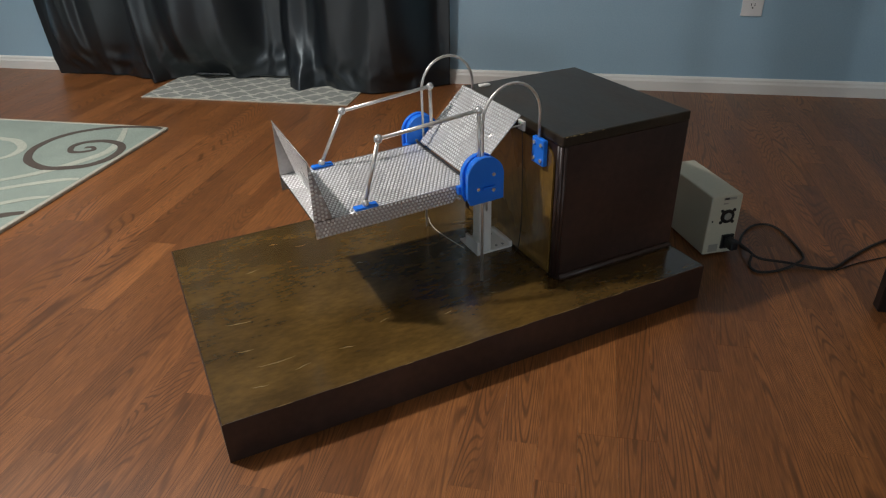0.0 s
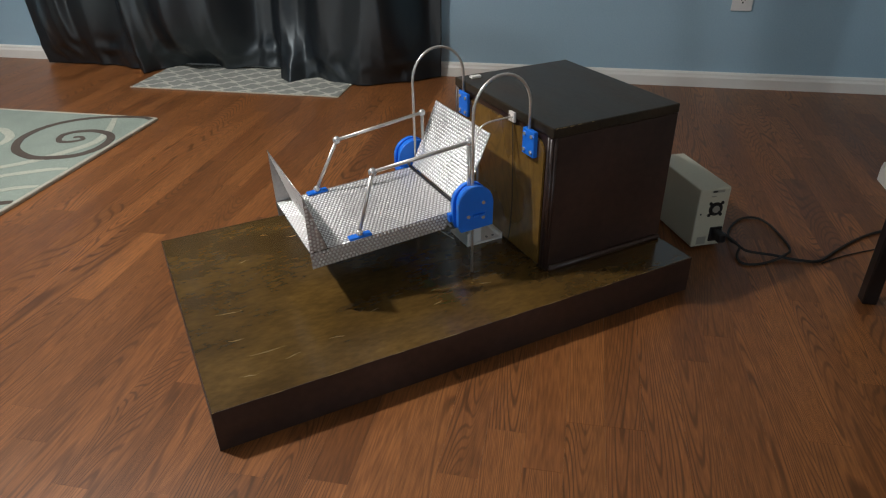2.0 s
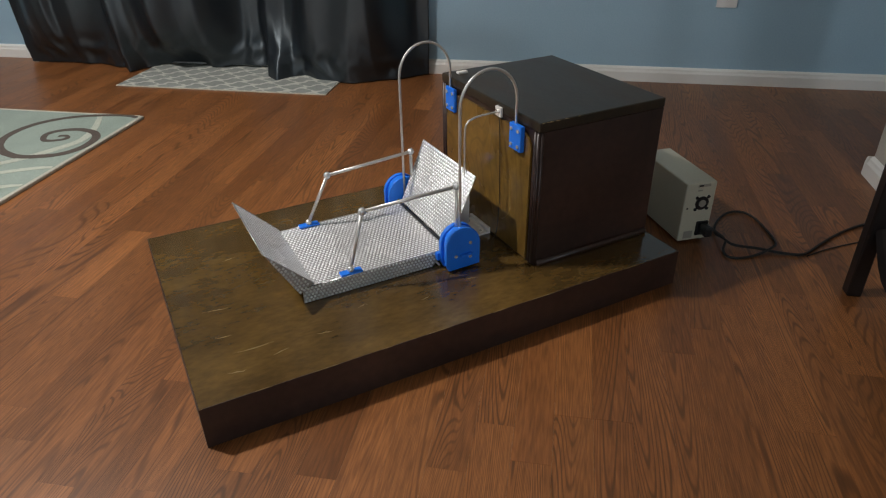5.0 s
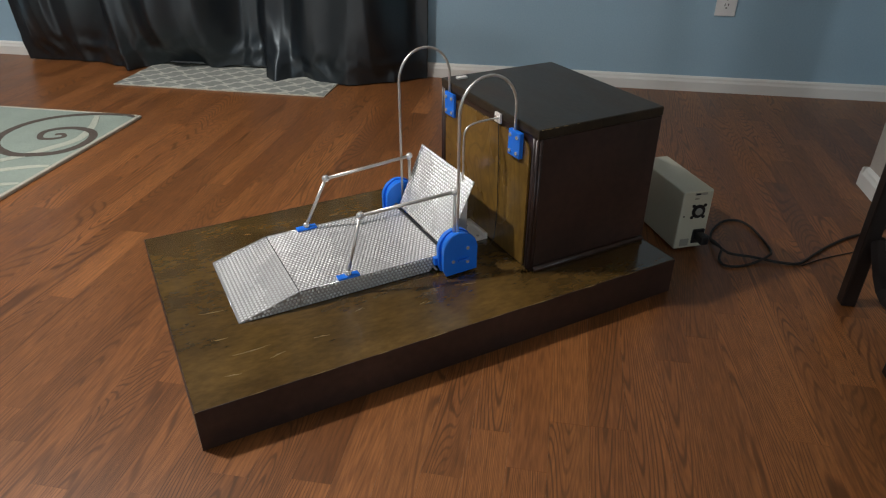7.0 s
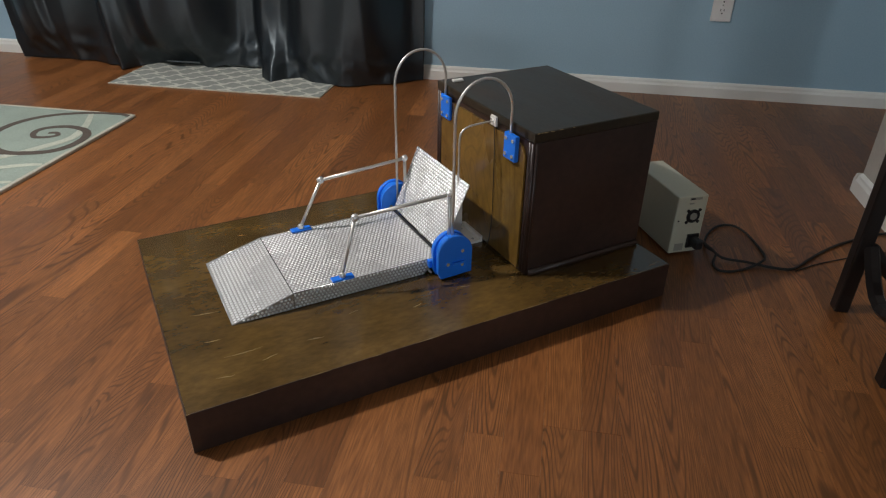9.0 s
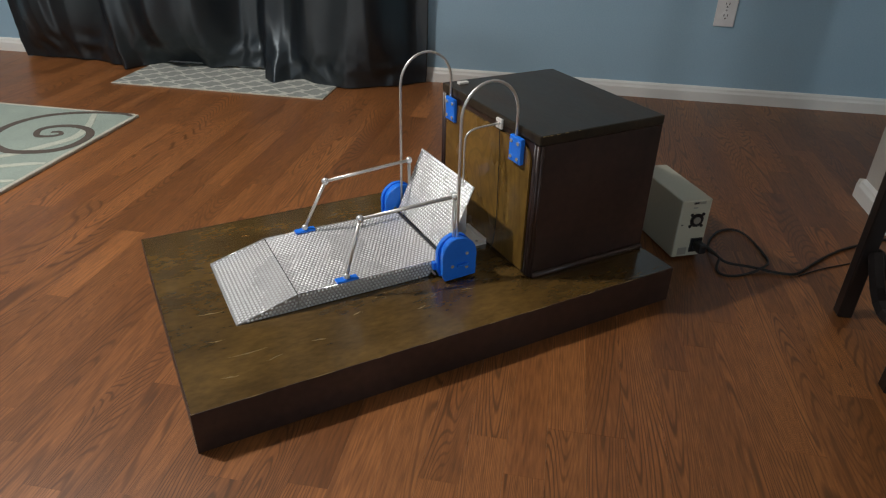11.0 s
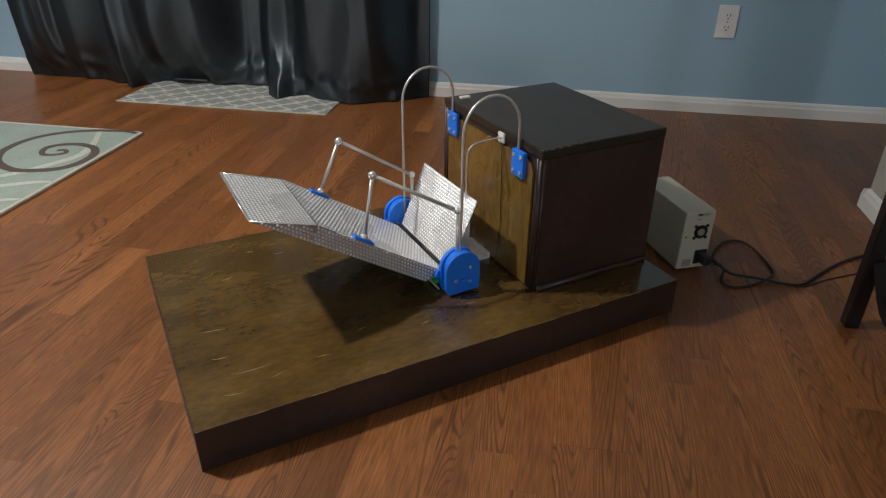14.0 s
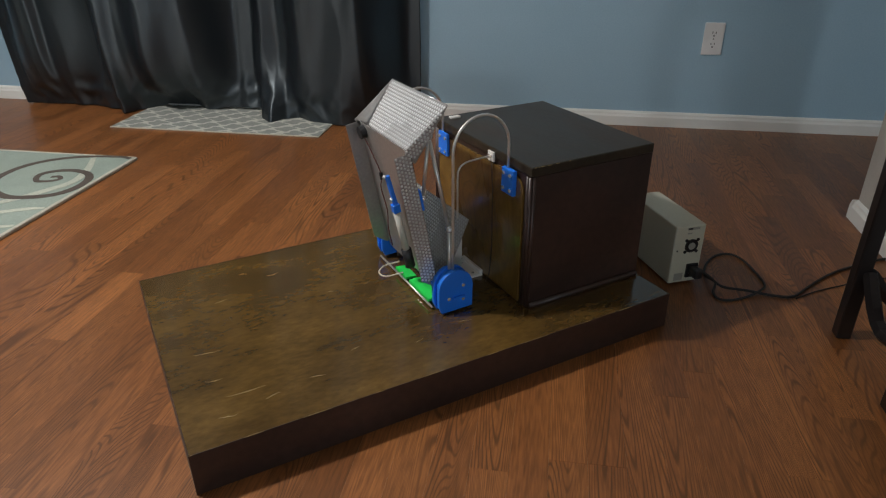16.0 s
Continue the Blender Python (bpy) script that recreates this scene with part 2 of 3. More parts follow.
def prism(outline, y0, y1, bm=None, bevel=0.0):
    """An outline in x and z, given depth along y."""
    bm = bm or bmesh.new()
    a = [bm.verts.new((x, y0, z)) for x, z in outline]
    b = [bm.verts.new((x, y1, z)) for x, z in outline]
    n = len(outline)
    fs = [bm.faces.new(a[::-1]), bm.faces.new(b)]
    fs += [bm.faces.new((a[i], a[(i + 1) % n], b[(i + 1) % n], b[i])) for i in range(n)]
    if bevel:
        bmesh.ops.bevel(bm, geom=list({e for f in fs[:2] for e in f.edges}), offset=bevel, segments=2, affect="EDGES", profile=0.5)
    return bm


def smooth_line(pts, steps=8):
    """A soft curve through points."""
    p = [Vector(q) for q in pts]
    p = [p[0] * 2 - p[1]] + p + [p[-1] * 2 - p[-2]]
    out = []
    for i in range(1, len(p) - 2):
        for k in range(steps):
            t = k / steps
            out.append(0.5 * (2 * p[i] + (p[i + 1] - p[i - 1]) * t + (2 * p[i - 1] - 5 * p[i] + 4 * p[i + 1] - p[i + 2]) * t * t
                              + (3 * p[i] - p[i - 1] - 3 * p[i + 1] + p[i + 2]) * t ** 3))
    out.append(p[-2])
    return out


def ball(at, r, bm=None, u=12, v=8):
    bm = bm or bmesh.new()
    bmesh.ops.create_uvsphere(bm, u_segments=u, v_segments=v, radius=r, matrix=Matrix.Translation(at))
    return bm


def disc(at, axis, r, h, sides=12, bm=None):
    a = Vector(axis).normalized() * h
    return tube([Vector(at), Vector(at) + a], r, sides, True, bm)


# ---- the room: u along the wall, v from the wall into the room ----
ROOM = Matrix.Translation((-0.337, 2.859, 0)) @ pose(0, 0, 0, 0, 0, -38.073)


def in_room(ob):
    ob.matrix_world = ROOM
    return ob


def structure(name, bm, material, label, category, smooth=False):
    return tagged(in_room(link(name, bm, material, smooth=smooth)), label, category, kind="structure")


def rbox(u0, u1, v0, v1, z0, z1, bevel=0.0):
    return boxed(u0, u1, -v1, -v0, z0, z1, bevel=bevel)


U0, U1, V1, TOP = -2.6, 6.2, 7.0, 2.44
floor = structure("floor", rbox(U0, U1, -0.1, V1, -0.06, -0.012), SUB, "red-brown oak strip floor of the living room", "floor")
structure("ceiling", rbox(U0, U1, -0.1, V1, TOP, TOP + 0.1), CEIL, "plain white painted ceiling", "ceiling")
structure("wall_north", rbox(U0 - 0.1, U1 + 0.1, -0.12, 0, 0, TOP), WALL, "blue-grey painted wall with a white baseboard", "wall")
structure("wall_west", rbox(U0 - 0.12, U0, 0, V1, 0, TOP), WALL, "blue-grey painted side wall", "wall")
structure("wall_east", rbox(U1, U1 + 0.12, 0, V1, 0, TOP), WALL, "blue-grey painted side wall", "wall")
structure("wall_south", rbox(U0 - 0.1, U1 + 0.1, V1, V1 + 0.12, 0, TOP), WALL, "blue-grey painted wall behind", "wall")
structure("wall_return", rbox(3.352, 3.48, 0.83, 2.0, 0, TOP), CREAM, "cream painted end of a short wall", "wall")

BASE = ((0, 0), (0.014, 0), (0.014, 0.036), (0.010, 0.044), (0.009, 0.050), (0.004, 0.055), (0, 0.057))


def baseboard_run(name, length, m):
    ob = link(name, prism([(-a, z) for a, z in BASE], 0, length), TRIM)
    ob.matrix_world = m
    return tagged(ob, "white moulded baseboard along the foot of the wall", "baseboard", kind="structure")


baseboard_run("baseboard", U1 - U0, ROOM @ pose(U0, 0, 0, 0, 0, -90) @ Matrix.Translation((0, 0, 0)) @ pose(0, 0, 0, 0, 0, 180) @ Matrix.Translation((0, -(U1 - U0), 0)))
baseboard_run("baseboard", 1.17, ROOM @ pose(3.352, -2.0, 0))
baseboard_run("baseboard", 0.14, ROOM @ pose(3.338, -0.83, 0, 0, 0, -90))


def outlet():
    th = empty("wall_outlet", ROOM @ pose(3.071, 0, 0.338))
    part("cover_plate", boxed(-0.036, 0.036, -0.006, 0, -0.058, 0.058, bevel=0.003), OUTLET, th)
    for z in (0.02, -0.02):
        face = part("receptacle", prism([(0.0165 * math.cos(a) * 1.0, z + 0.0145 * math.sin(a)) for a in (2 * math.pi * k / 20 for k in range(20))], -0.0085, -0.005), OUTLET, th)
        for x in (-0.006, 0.006):
            part("slot", boxed(x - 0.0012, x + 0.0012, -0.0095, -0.008, z - 0.001, z + 0.007), SLOT, face)
        part("ground_hole", disc((0, -0.008, z - 0.008), (0, -1, 0), 0.0028, 0.0015), SLOT, face)
    part("screw", disc((0, -0.005, 0), (0, -1, 0), 0.003, 0.0025), STEEL, th)
    return tagged(th, "white duplex power outlet on the blue wall", "outlet")


outlet()


def curtain():
    """Satin panel, s along the wall, falling in uneven folds and bunching on the floor."""
    bm = bmesh.new()
    s0, s1, nu, nz = 0.19, 1.97, 340, 80
    grid = []
    # the hem: place along the wall, distance from it, height over the floor
    hem = ((0.15, 0.085, 0), (0.31, 0.070, 0), (0.49, 0.075, 0), (0.65, 0.115, 0), (0.72, 0.180, 0), (0.76, 0.10, 0), (0.83, 0.055, 0.006), (0.855, 0.05, 0.013),
           (0.935, 0.05, 0.017), (0.995, 0.05, 0.015), (1.005, 0.06, 0.012), (1.05, 0.07, 0), (1.13, 0.06, 0.012), (1.19, 0.05, 0.013), (1.285, 0.05, 0.012), (1.31, 0.08, 0.012),
           (1.34, 0.17, 0), (1.395, 0.21, 0), (1.44, 0.16, 0), (1.48, 0.14, 0), (1.56, 0.185, 0), (1.68, 0.205, 0), (1.84, 0.13, 0), (1.985, 0.04, 0))
    # depth of the folds along the wall: long flat faces between steep flanks
    ridges = ((0.15, 0.060), (0.21, 0.062), (0.36, 0.130), (0.395, 0.124), (0.43, 0.100), (0.62, 0.072), (0.73, 0.150), (0.785, 0.132), (0.81, 0.130), (0.915, 0.172), (1.055, 0.128),
              (1.21, 0.014), (1.27, 0.008), (1.335, 0.066), (1.40, 0.056), (1.43, 0.060), (1.53, 0.138), (1.56, 0.140), (1.775, 0.146), (1.93, 0.020), (2.05, 0.018))

    def between(rows, s, k):
        for a, b in zip(rows, rows[1:]):
            if a[0] <= s <= b[0]:
                w = (s - a[0]) / (b[0] - a[0])
                w = w * w * (3 - 2 * w) * 0.6 + w * 0.4
                return a[k] + (b[k] - a[k]) * w
        return rows[-1][k]

    for i in range(nu + 1):
        f = i / nu
        s = s0 + (s1 - s0) * f
        col = []
        for k in range(nz + 1):
            z = (k / nz) ** 1.5 * 2.15
            low = math.exp(-(z / 0.13) ** 1.6)
            drift = 0.035 * noise.noise(Vector((s * 2.2, z * 1.5, 7))) + 0.012 * noise.noise(Vector((s * 6, z * 4, 3)))
            fold = between(ridges, min(max(s + drift * min(1, z / 0.3), 0.15), 2.04), 1)
            fold += 0.007 * noise.noise(Vector((s * 7, z * 2.5, 1)))
            off = (1 - low) * (0.02 + 1.5 * fold) + low * between(hem, s, 1)
            crease = 1 - 2 * abs(noise.noise(Vector((s * 11, z * 13, 4))))
            slack = math.exp(-((z - 0.08) / 0.06) ** 2)
            off += 0.003 * noise.noise(Vector((s * 12, z * 4, 0.3))) - 0.016 * abs(noise.noise(Vector((s * 6.5, z * 2.2, 6)))) + 0.017 * slack * (crease - 0.5)
            lift = between(hem, s, 2) + 0.004
            zz = z + lift * math.exp(-z / 0.08)
            ss = s + 0.006 * low * noise.noise(Vector((s * 8, z * 9, 8))) + 0.02 * noise.noise(Vector((f * 4, z * 1.2, 2)))
            col.append(bm.verts.new((ss, -max(off, 0.03), zz)))
        grid.append(col)
    for a, b in zip(grid, grid[1:]):
        for k in range(nz):
            bm.faces.new((a[k], b[k], b[k + 1], a[k + 1]))
    ob = link("curtain", bm, SATIN, smooth=True)
    sol = ob.modifiers.new("thickness", "SOLIDIFY")
    sol.thickness = 0.002
    in_room(ob)
    return tagged(ob, "black satin curtain hanging to the floor in folds", "curtain")


curtain()


def ribbon(pts, width, z, taper=True):
    """A flat raised band along a soft line in u and v."""
    line = smooth_line([(u, -v, 0) for u, v in pts], 10)
    bm = bmesh.new()
    rows = []
    for i, p in enumerate(line):
        d = (line[min(i + 1, len(line) - 1)] - line[max(i - 1, 0)]).normalized()
        s = Vector((-d.y, d.x, 0))
        f = i / (len(line) - 1)
        w = width * (0.55 + 0.45 * math.sin(math.pi * min(1, f * 1.15)) if taper else 1) / 2
        w *= 1 + 0.08 * noise.noise(p * 60)
        rows.append([bm.verts.new((*(p + s * w).xy, z)), bm.verts.new((*(p - s * w).xy, z))])
    for a, b in zip(rows, rows[1:]):
        bm.faces.new((a[0], a[1], b[1], b[0]))
    g = bmesh.ops.extrude_face_region(bm, geom=list(bm.faces))
    bmesh.ops.translate(bm, vec=(0, 0, 0.0016), verts=[v for v in g["geom"] if isinstance(v, bmesh.types.BMVert)])
    return bm


def area_rug():
    th = empty("area_rug", ROOM)
    part("rug_field", rbox(-0.62, 1.093, 0.70, 3.1, 0, 0.010, bevel=0.003), RUG, th)
    part("binding", rbox(1.088, 1.101, 0.693, 3.1, 0, 0.011, bevel=0.003), RUG_EDGE, th)
    part("binding", rbox(-0.62, 1.088, 0.690, 0.7005, 0, 0.011, bevel=0.003), RUG_EDGE, th)
    part("swirl", ribbon([(1.086, 0.712), (1.043, 0.700), (0.941, 0.712), (0.857, 0.745), (0.796, 0.80), (0.768, 0.874), (0.775, 0.96), (0.83, 1.04), (0.92, 1.083),
                          (0.988, 1.073), (1.043, 1.046), (1.072, 0.991), (1.069, 0.919), (1.033, 0.868), (0.966, 0.847), (0.908, 0.866), (0.886, 0.904),
                          (0.912, 0.950), (0.95, 0.948), (0.975, 0.925), (0.957, 0.905), (0.935, 0.912)], 0.027, 0.0095), RUG_BROWN, th, "brown spiral")
    part("swirl", ribbon([(1.088, 1.36), (1.04, 1.385), (0.98, 1.43), (0.86, 1.47), (0.72, 1.45)], 0.03, 0.0095), RUG_BROWN, th, "brown band")
    part("stripe", ribbon([(0.955, 0.722), (1.01, 0.838), (1.031, 0.938), (0.997, 1.02), (0.955, 1.09), (0.90, 1.15), (0.80, 1.22), (0.66, 1.26)], 0.030, 0.0094), RUG_CREAM, th, "cream band")
    part("stripe", ribbon([(1.085, 1.14), (1.037, 1.156), (0.96, 1.20), (0.87, 1.26), (0.75, 1.30)], 0.022, 0.0094), RUG_CREAM, th, "cream band")
    part("stripe", ribbon([(1.085, 1.262), (1.03, 1.285), (0.96, 1.335), (0.84, 1.38)], 0.022, 0.0094), RUG_CREAM, th, "cream band")
    part("stripe", ribbon([(0.45, 0.86), (0.588, 0.878), (0.66, 0.892), (0.725, 0.944), (0.738, 1.007), (0.70, 1.05), (0.6, 1.07)], 0.028, 0.0094), RUG_CREAM, th, "cream loop")
    return tagged(th, "sage green area rug with brown and cream swirls", "rug")


area_rug()


def door_mat():
    th = empty("door_mat", ROOM @ pose(1.2, -0.15, 0))
    part("weave", boxed(-0.424, 0.436, -0.203, 0.13, 0, 0.006, bevel=0.002), MATWEAVE, th)
    part("hem", boxed(-0.428, 0.440, -0.207, -0.203, 0, 0.0055, bevel=0.0015), RUG_EDGE, th)
    part("hem", boxed(0.436, 0.440, -0.203, 0.13, 0, 0.0055, bevel=0.0015), RUG_EDGE, th)
    return tagged(th, "grey mat with a pale trellis pattern under the curtain", "mat")


door_mat()

# ---- the base and its cabinet ----
L, W, H = 0.94, 0.579, 0.0766
BX, BX1, BY0, BY1, BT = 0.648, 0.937, 0.0955, 0.4634, 0.3671


def platform():
    th = empty("display_platform")
    e = 0.0012
    part("top_board", boxed(e, L - e, e, W - e, H - 0.018, H, bevel=0.0008), STAIN_TOP, th, "glossy olive-brown stained plywood top")
    for x0, x1, y0, y1 in ((0, L, 0, e), (0, L, W - e, W), (0, e, e, W - e), (L - e, L, e, W - e)):
        part("side_facing", boxed(x0, x1, y0, y1, 0, H + 0.0002, bevel=0.0005), STAIN_DARK, th, "dark stained side facing with worn edges")
    b, t = e + 0.0004, H - 0.0185
    for x0, x1, y0, y1 in ((b, L - b, b, 0.019), (b, L - b, W - 0.019, W - b), (b, 0.019, 0.020, W - 0.020), (L - 0.019, L - b, 0.020, W - 0.020)):
        part("frame_board", boxed(x0, x1, y0, y1, 0, t), STAIN_DARK, th)
    # pale worn places along the front edge
    for x, n in ((0.0, 0.006), (0.08, 0.03), (0.17, 0.05), (0.29, 0.02), (0.37, 0.05), (0.50, 0.03), (0.58, 0.06), (0.71, 0.03), (0.80, 0.05)):
        part("worn_edge", tube([(x + n * k / 4, 0.0002, H) for k in range(5)], [0.0001, 0.0004, 0.0005, 0.0004, 0.0001], 5), SCRATCH_GLINT, th)
    rnd = random.Random(5)
    for x, y, n in ((0.075, 0.107, 0.07), (0.055, 0.16, 0.03), (0.05, 0.245, 0.05), (0.13, 0.075, 0.03), (0.055, 0.06, 0.03), (0.21, 0.09, 0.03),
                    (0.24, 0.47, 0.03), (0.19, 0.50, 0.02), (0.33, 0.34, 0.02), (0.41, 0.10, 0.02), (0.51, 0.115, 0.03), (0.30, 0.13, 0.02), (0.12, 0.41, 0.03)):
        pts = [(x + n * k / 4, y + 0.003 * math.sin(k * 0.8 + x * 40) + 0.0012 * rnd.uniform(-1, 1), H - 0.0002) for k in range(5)]
        part("scratch", tube(pts, [0.0002, 0.0006, 0.0011, 0.0005, 0.0002], 5), SCRATCH_GLINT, th)
    return tagged(th, "low olive and dark brown stained plywood platform on the floor", "platform")


platform()


def cabinet():
    th = empty("wooden_cabinet", pose(BX, BY0, H))
    x1, y1, z1 = BX1 - BX, BY1 - BY0, BT - H
    part("body", boxed(0.004, x1 + 0.0004, 0.0015, y1 - 0.0015, 0, z1 - 0.0188, bevel=0.0015), STAIN_DARK, th)
    part("lid", boxed(0, x1 + 0.001, 0.0005, y1 - 0.0005, z1 - 0.0186, z1, bevel=0.0025, segments=3), STAIN_LID, th, "brown-black stained lid")
    r, ins = 0.03, 0.024
    lo, hi, top = ins, y1 - ins, z1 - 0.03
    line = [(lo, 0.006), (hi, 0.006)] + [(hi - r + r * math.cos(a), top - r + r * math.sin(a)) for a in (math.pi / 2 * k / 6 for k in range(7))]
    line += [(lo + r + r * math.cos(a), top - r + r * math.sin(a)) for a in (math.pi / 2 + math.pi / 2 * k / 6 for k in range(7))]
    fp = prism(line, 0, 0.005, bevel=0.001)
    bmesh.ops.transform(fp, matrix=Matrix(((0, 1, 0, -0.001), (1, 0, 0, 0), (0, 0, 1, 0), (0, 0, 0, 1))), verts=fp.verts)
    part("front_panel", fp, STAIN_FRONT, th, "golden-brown plywood front panel")
    for y in (0.006, 0.0145, y1 - 0.006, y1 - 0.0145):
        part("edge_bead", tube([(0.003, y, 0.004), (0.003, y, z1 - 0.02)], 0.004, 10), STAIN_DARK, th, smooth=True)
    part("edge_bead", tube([(0.008, 0.003, 0.004), (0.008, 0.003, z1 - 0.02)], 0.004, 10), STAIN_DARK, th, smooth=True)
    rnd = random.Random(8)
    for k in range(16):
        n = rnd.uniform(0.006, 0.03)
        if k < 6:
            c = rnd.uniform(0.0, 0.25) ** 1.5 * (0.8 if k < 3 else 2)
            pts = [(c * 0.35 + n * j / 4, 0.0013, z1 - 0.0013 + 0.0005 * rnd.uniform(-1, 1)) for j in range(5)]
        elif k < 11:
            c = rnd.uniform(0.0, 0.3)
            pts = [(0.0006 + 0.001 * rnd.random(), c + n * j / 4, z1 - 0.0025) for j in range(5)]
        else:
            c = rnd.uniform(0.01, 0.22)
            pts = [(0.0046, 0.0032 + 0.0008 * rnd.random(), c + n * j / 4) for j in range(5)]
        # first three are wider: the lid corner's gleam put in as pale marks
        w = 1.5 if k < 3 else 1.0
        part("scuff_glint", tube(pts, [w * r for r in (0.0002, 0.0006, 0.0008, 0.0005, 0.0002)], 5), SCRATCH_GLINT, th, "pale wear and painted gleam on the edge")
    cord = [(-0.0035, 0.1265, 0.2614), (-0.0035, 0.1215, 0.2034), (-0.0035, 0.1185, 0.1334), (-0.0035, 0.1175, 0.0834), (-0.006, 0.1205, 0.0234), (-0.012, 0.1245, 0.002)]
    part("cord", tube(smooth_line(cord, 5), 0.0009, 6), BLACK, th, "thin dark cord hanging down the front", True)
    part("foot_bead", tube([(0.01, -0.001, 0.005), (x1 - 0.004, -0.001, 0.005)], 0.0065, 12), STAIN_DARK, th, smooth=True)
    return tagged(th, "dark brown stained plywood cabinet with a golden front", "cabinet")


cabinet()

RODS = ((0.526, 0.163, 0.6425, 0.455, (0.139, 0.177)), (0.529, 0.420, 0.6455, 0.447, (0.393, 0.432)))


def guide_rod(x, y, xb, crown, span):
    th = empty("guide_rod", pose(x, y, H))
    w = xb - x
    top = crown - H
    zc = top - w / 2 * 1.08
    pts = [(0, 0, 0), (0, 0, zc * 0.5), (0, 0, zc)]
    pts += [(w / 2 - w / 2 * math.cos(a), 0, zc + w / 2 * 1.08 * math.sin(a)) for a in (math.pi * k / 18 for k in range(1, 19))]
    pts += [(w, 0, 0.323 - H)]
    part("rod", tube(pts, 0.0027, 10), ROD, th, smooth=True)
    y0, y1 = span[0] - y, span[1] - y
    br = part("bracket", boxed(w - 0.005, BX - x - 0.0012, y0, y1, 0.2985 - H, 0.348 - H, bevel=0.0015), BLUE, th, "blue plastic wall bracket")
    for yy in (y0 + 0.008, y1 - 0.008):
        for zz in (0.308, 0.338):
            part("screw", disc((w - 0.005, yy, zz - H), (-1, 0, 0), 0.0036, 0.0022, 10), STEEL, br)
    return tagged(th, "bent steel guide rod held by a blue bracket", "rod", "guide rods")


for a in RODS:
    guide_rod(*a)


def bent_stay():
    th = empty("bent_stay", pose(0.571, 0.225, 0.19))
    part("wire", tube(smooth_line([(0, 0, 0), (0, 0, 0.08), (0, 0, 0.13), (0.004, 0, 0.149), (0.02, 0, 0.158), (0.05, 0, 0.1605), (0.079, 0, 0.161)], 5), 0.0020, 8), ROD, th, smooth=True)
    part("clip", boxed(0.0715, 0.0765, -0.010, 0.010, 0.152, 0.171, bevel=0.001), WHITEPL, th, "white plastic clip")
    for y in (-0.004, 0.004):
        part("screw", disc((0.0716, y * 1.3, 0.1635), (-1, 0, 0), 0.0022, 0.0014, 8), STEEL, th)
    return tagged(th, "bent steel wire stay with a white clip", "wire")


bent_stay()
clip = link("cable_clip", boxed(-0.012, 0.012, -0.006, 0.006, 0, 0.005, bevel=0.0015), WHITEPL)
clip.matrix_world = pose(0.683, 0.435, BT)
tagged(clip, "small white plastic cable clip on the cabinet lid", "clip")


def lift_column():
    th = empty("lift_column", pose(0.585, 0.28, H))
    part("base_plate", boxed(-0.022, 0.062, -0.032, 0.045, 0, 0.005, bevel=0.001), WHITEPL, th, "white plastic base plate")
    part("flange", boxed(0.055, 0.062, -0.032, 0.045, 0.0055, 0.014, bevel=0.001), WHITEPL, th)
    part("flange", boxed(-0.022, -0.016, -0.032, 0.02, 0.0055, 0.03, bevel=0.001), WHITEPL, th)
    part("column", boxed(-0.015, 0.012, -0.03, 0.0, 0.0055, 0.12, bevel=0.0015), WHITEPL, th)
    for x, y in ((0.045, -0.02), (0.045, 0.03), (-0.008, 0.032), (0.03, -0.02)):
        part("screw", disc((x, y, 0.005), (0, 0, 1), 0.003, 0.0015, 8), STEEL, th)
    return tagged(th, "white plastic lift column screwed to the platform", "actuator")


lift_column()

# ---- the lifting tray ----
CO = Vector((0.52, 0.29, H))          # the carriage's base
PIVOT = Vector((0.513, 0.30, 0.1125))  # where the tray tips
PIN = Vector((0.235, 0.30, 0.092))     # where the flap folds
HINGE = Vector((0.517, 0.30, 0.1125))  # where the backrest leans
YN, YF, ZD, ZB = 0.1885, 0.4135, 0.1085, 0.0772


def studs(o, ex, ey, nx, ny, inside, normal, pitch=0.0076, r=0.0029, h=0.0006):
    """Staggered raised dots on a sheet, as one mesh."""
    o, ex, ey, nn = Vector(o), Vector(ex).normalized(), Vector(ey).normalized(), Vector(normal).normalized()
    verts, faces = [], []
    ring = [(math.cos(math.pi * k / 3.5), math.sin(math.pi * k / 3.5)) for k in range(7)]
    for j in range(ny):
        for i in range(nx):
            x, y = (i + 0.5 * (j % 2)) * pitch, j * pitch * 0.866
            if not inside(x, y):
                continue
            c = o + ex * x + ey * y
            b = len(verts)
            verts += [c + (ex * cx + ey * cy) * r for cx, cy in ring]
            verts += [c + (ex * cx + ey * cy) * r * 0.62 + nn * h for cx, cy in ring]
            faces += [(b + k, b + (k + 1) % 7, b + 7 + (k + 1) % 7, b + 7 + k) for k in range(7)]
            faces.append(tuple(b + 7 + k for k in range(7)))
    me = bpy.data.meshes.new("dots")
    me.from_pydata([tuple(v) for v in verts], [], faces)
    me.materials.append(STUD)
    return me


def stud_part(parent, org, *a, **k):
    ob = new("dots", studs(*a, **k))
    ob.parent = parent
    ob.location = -org
    ob["label"] = "pressed dots in the aluminium sheet"
    ob["kind"] = "stuff"
    return ob


def at(bm, org):
    bmesh.ops.translate(bm, vec=-org, verts=bm.verts)
    return bm


carriage = tagged(empty("lift_carriage", pose(*CO)), "aluminium tray lift with blue plastic guide blocks", "lift")


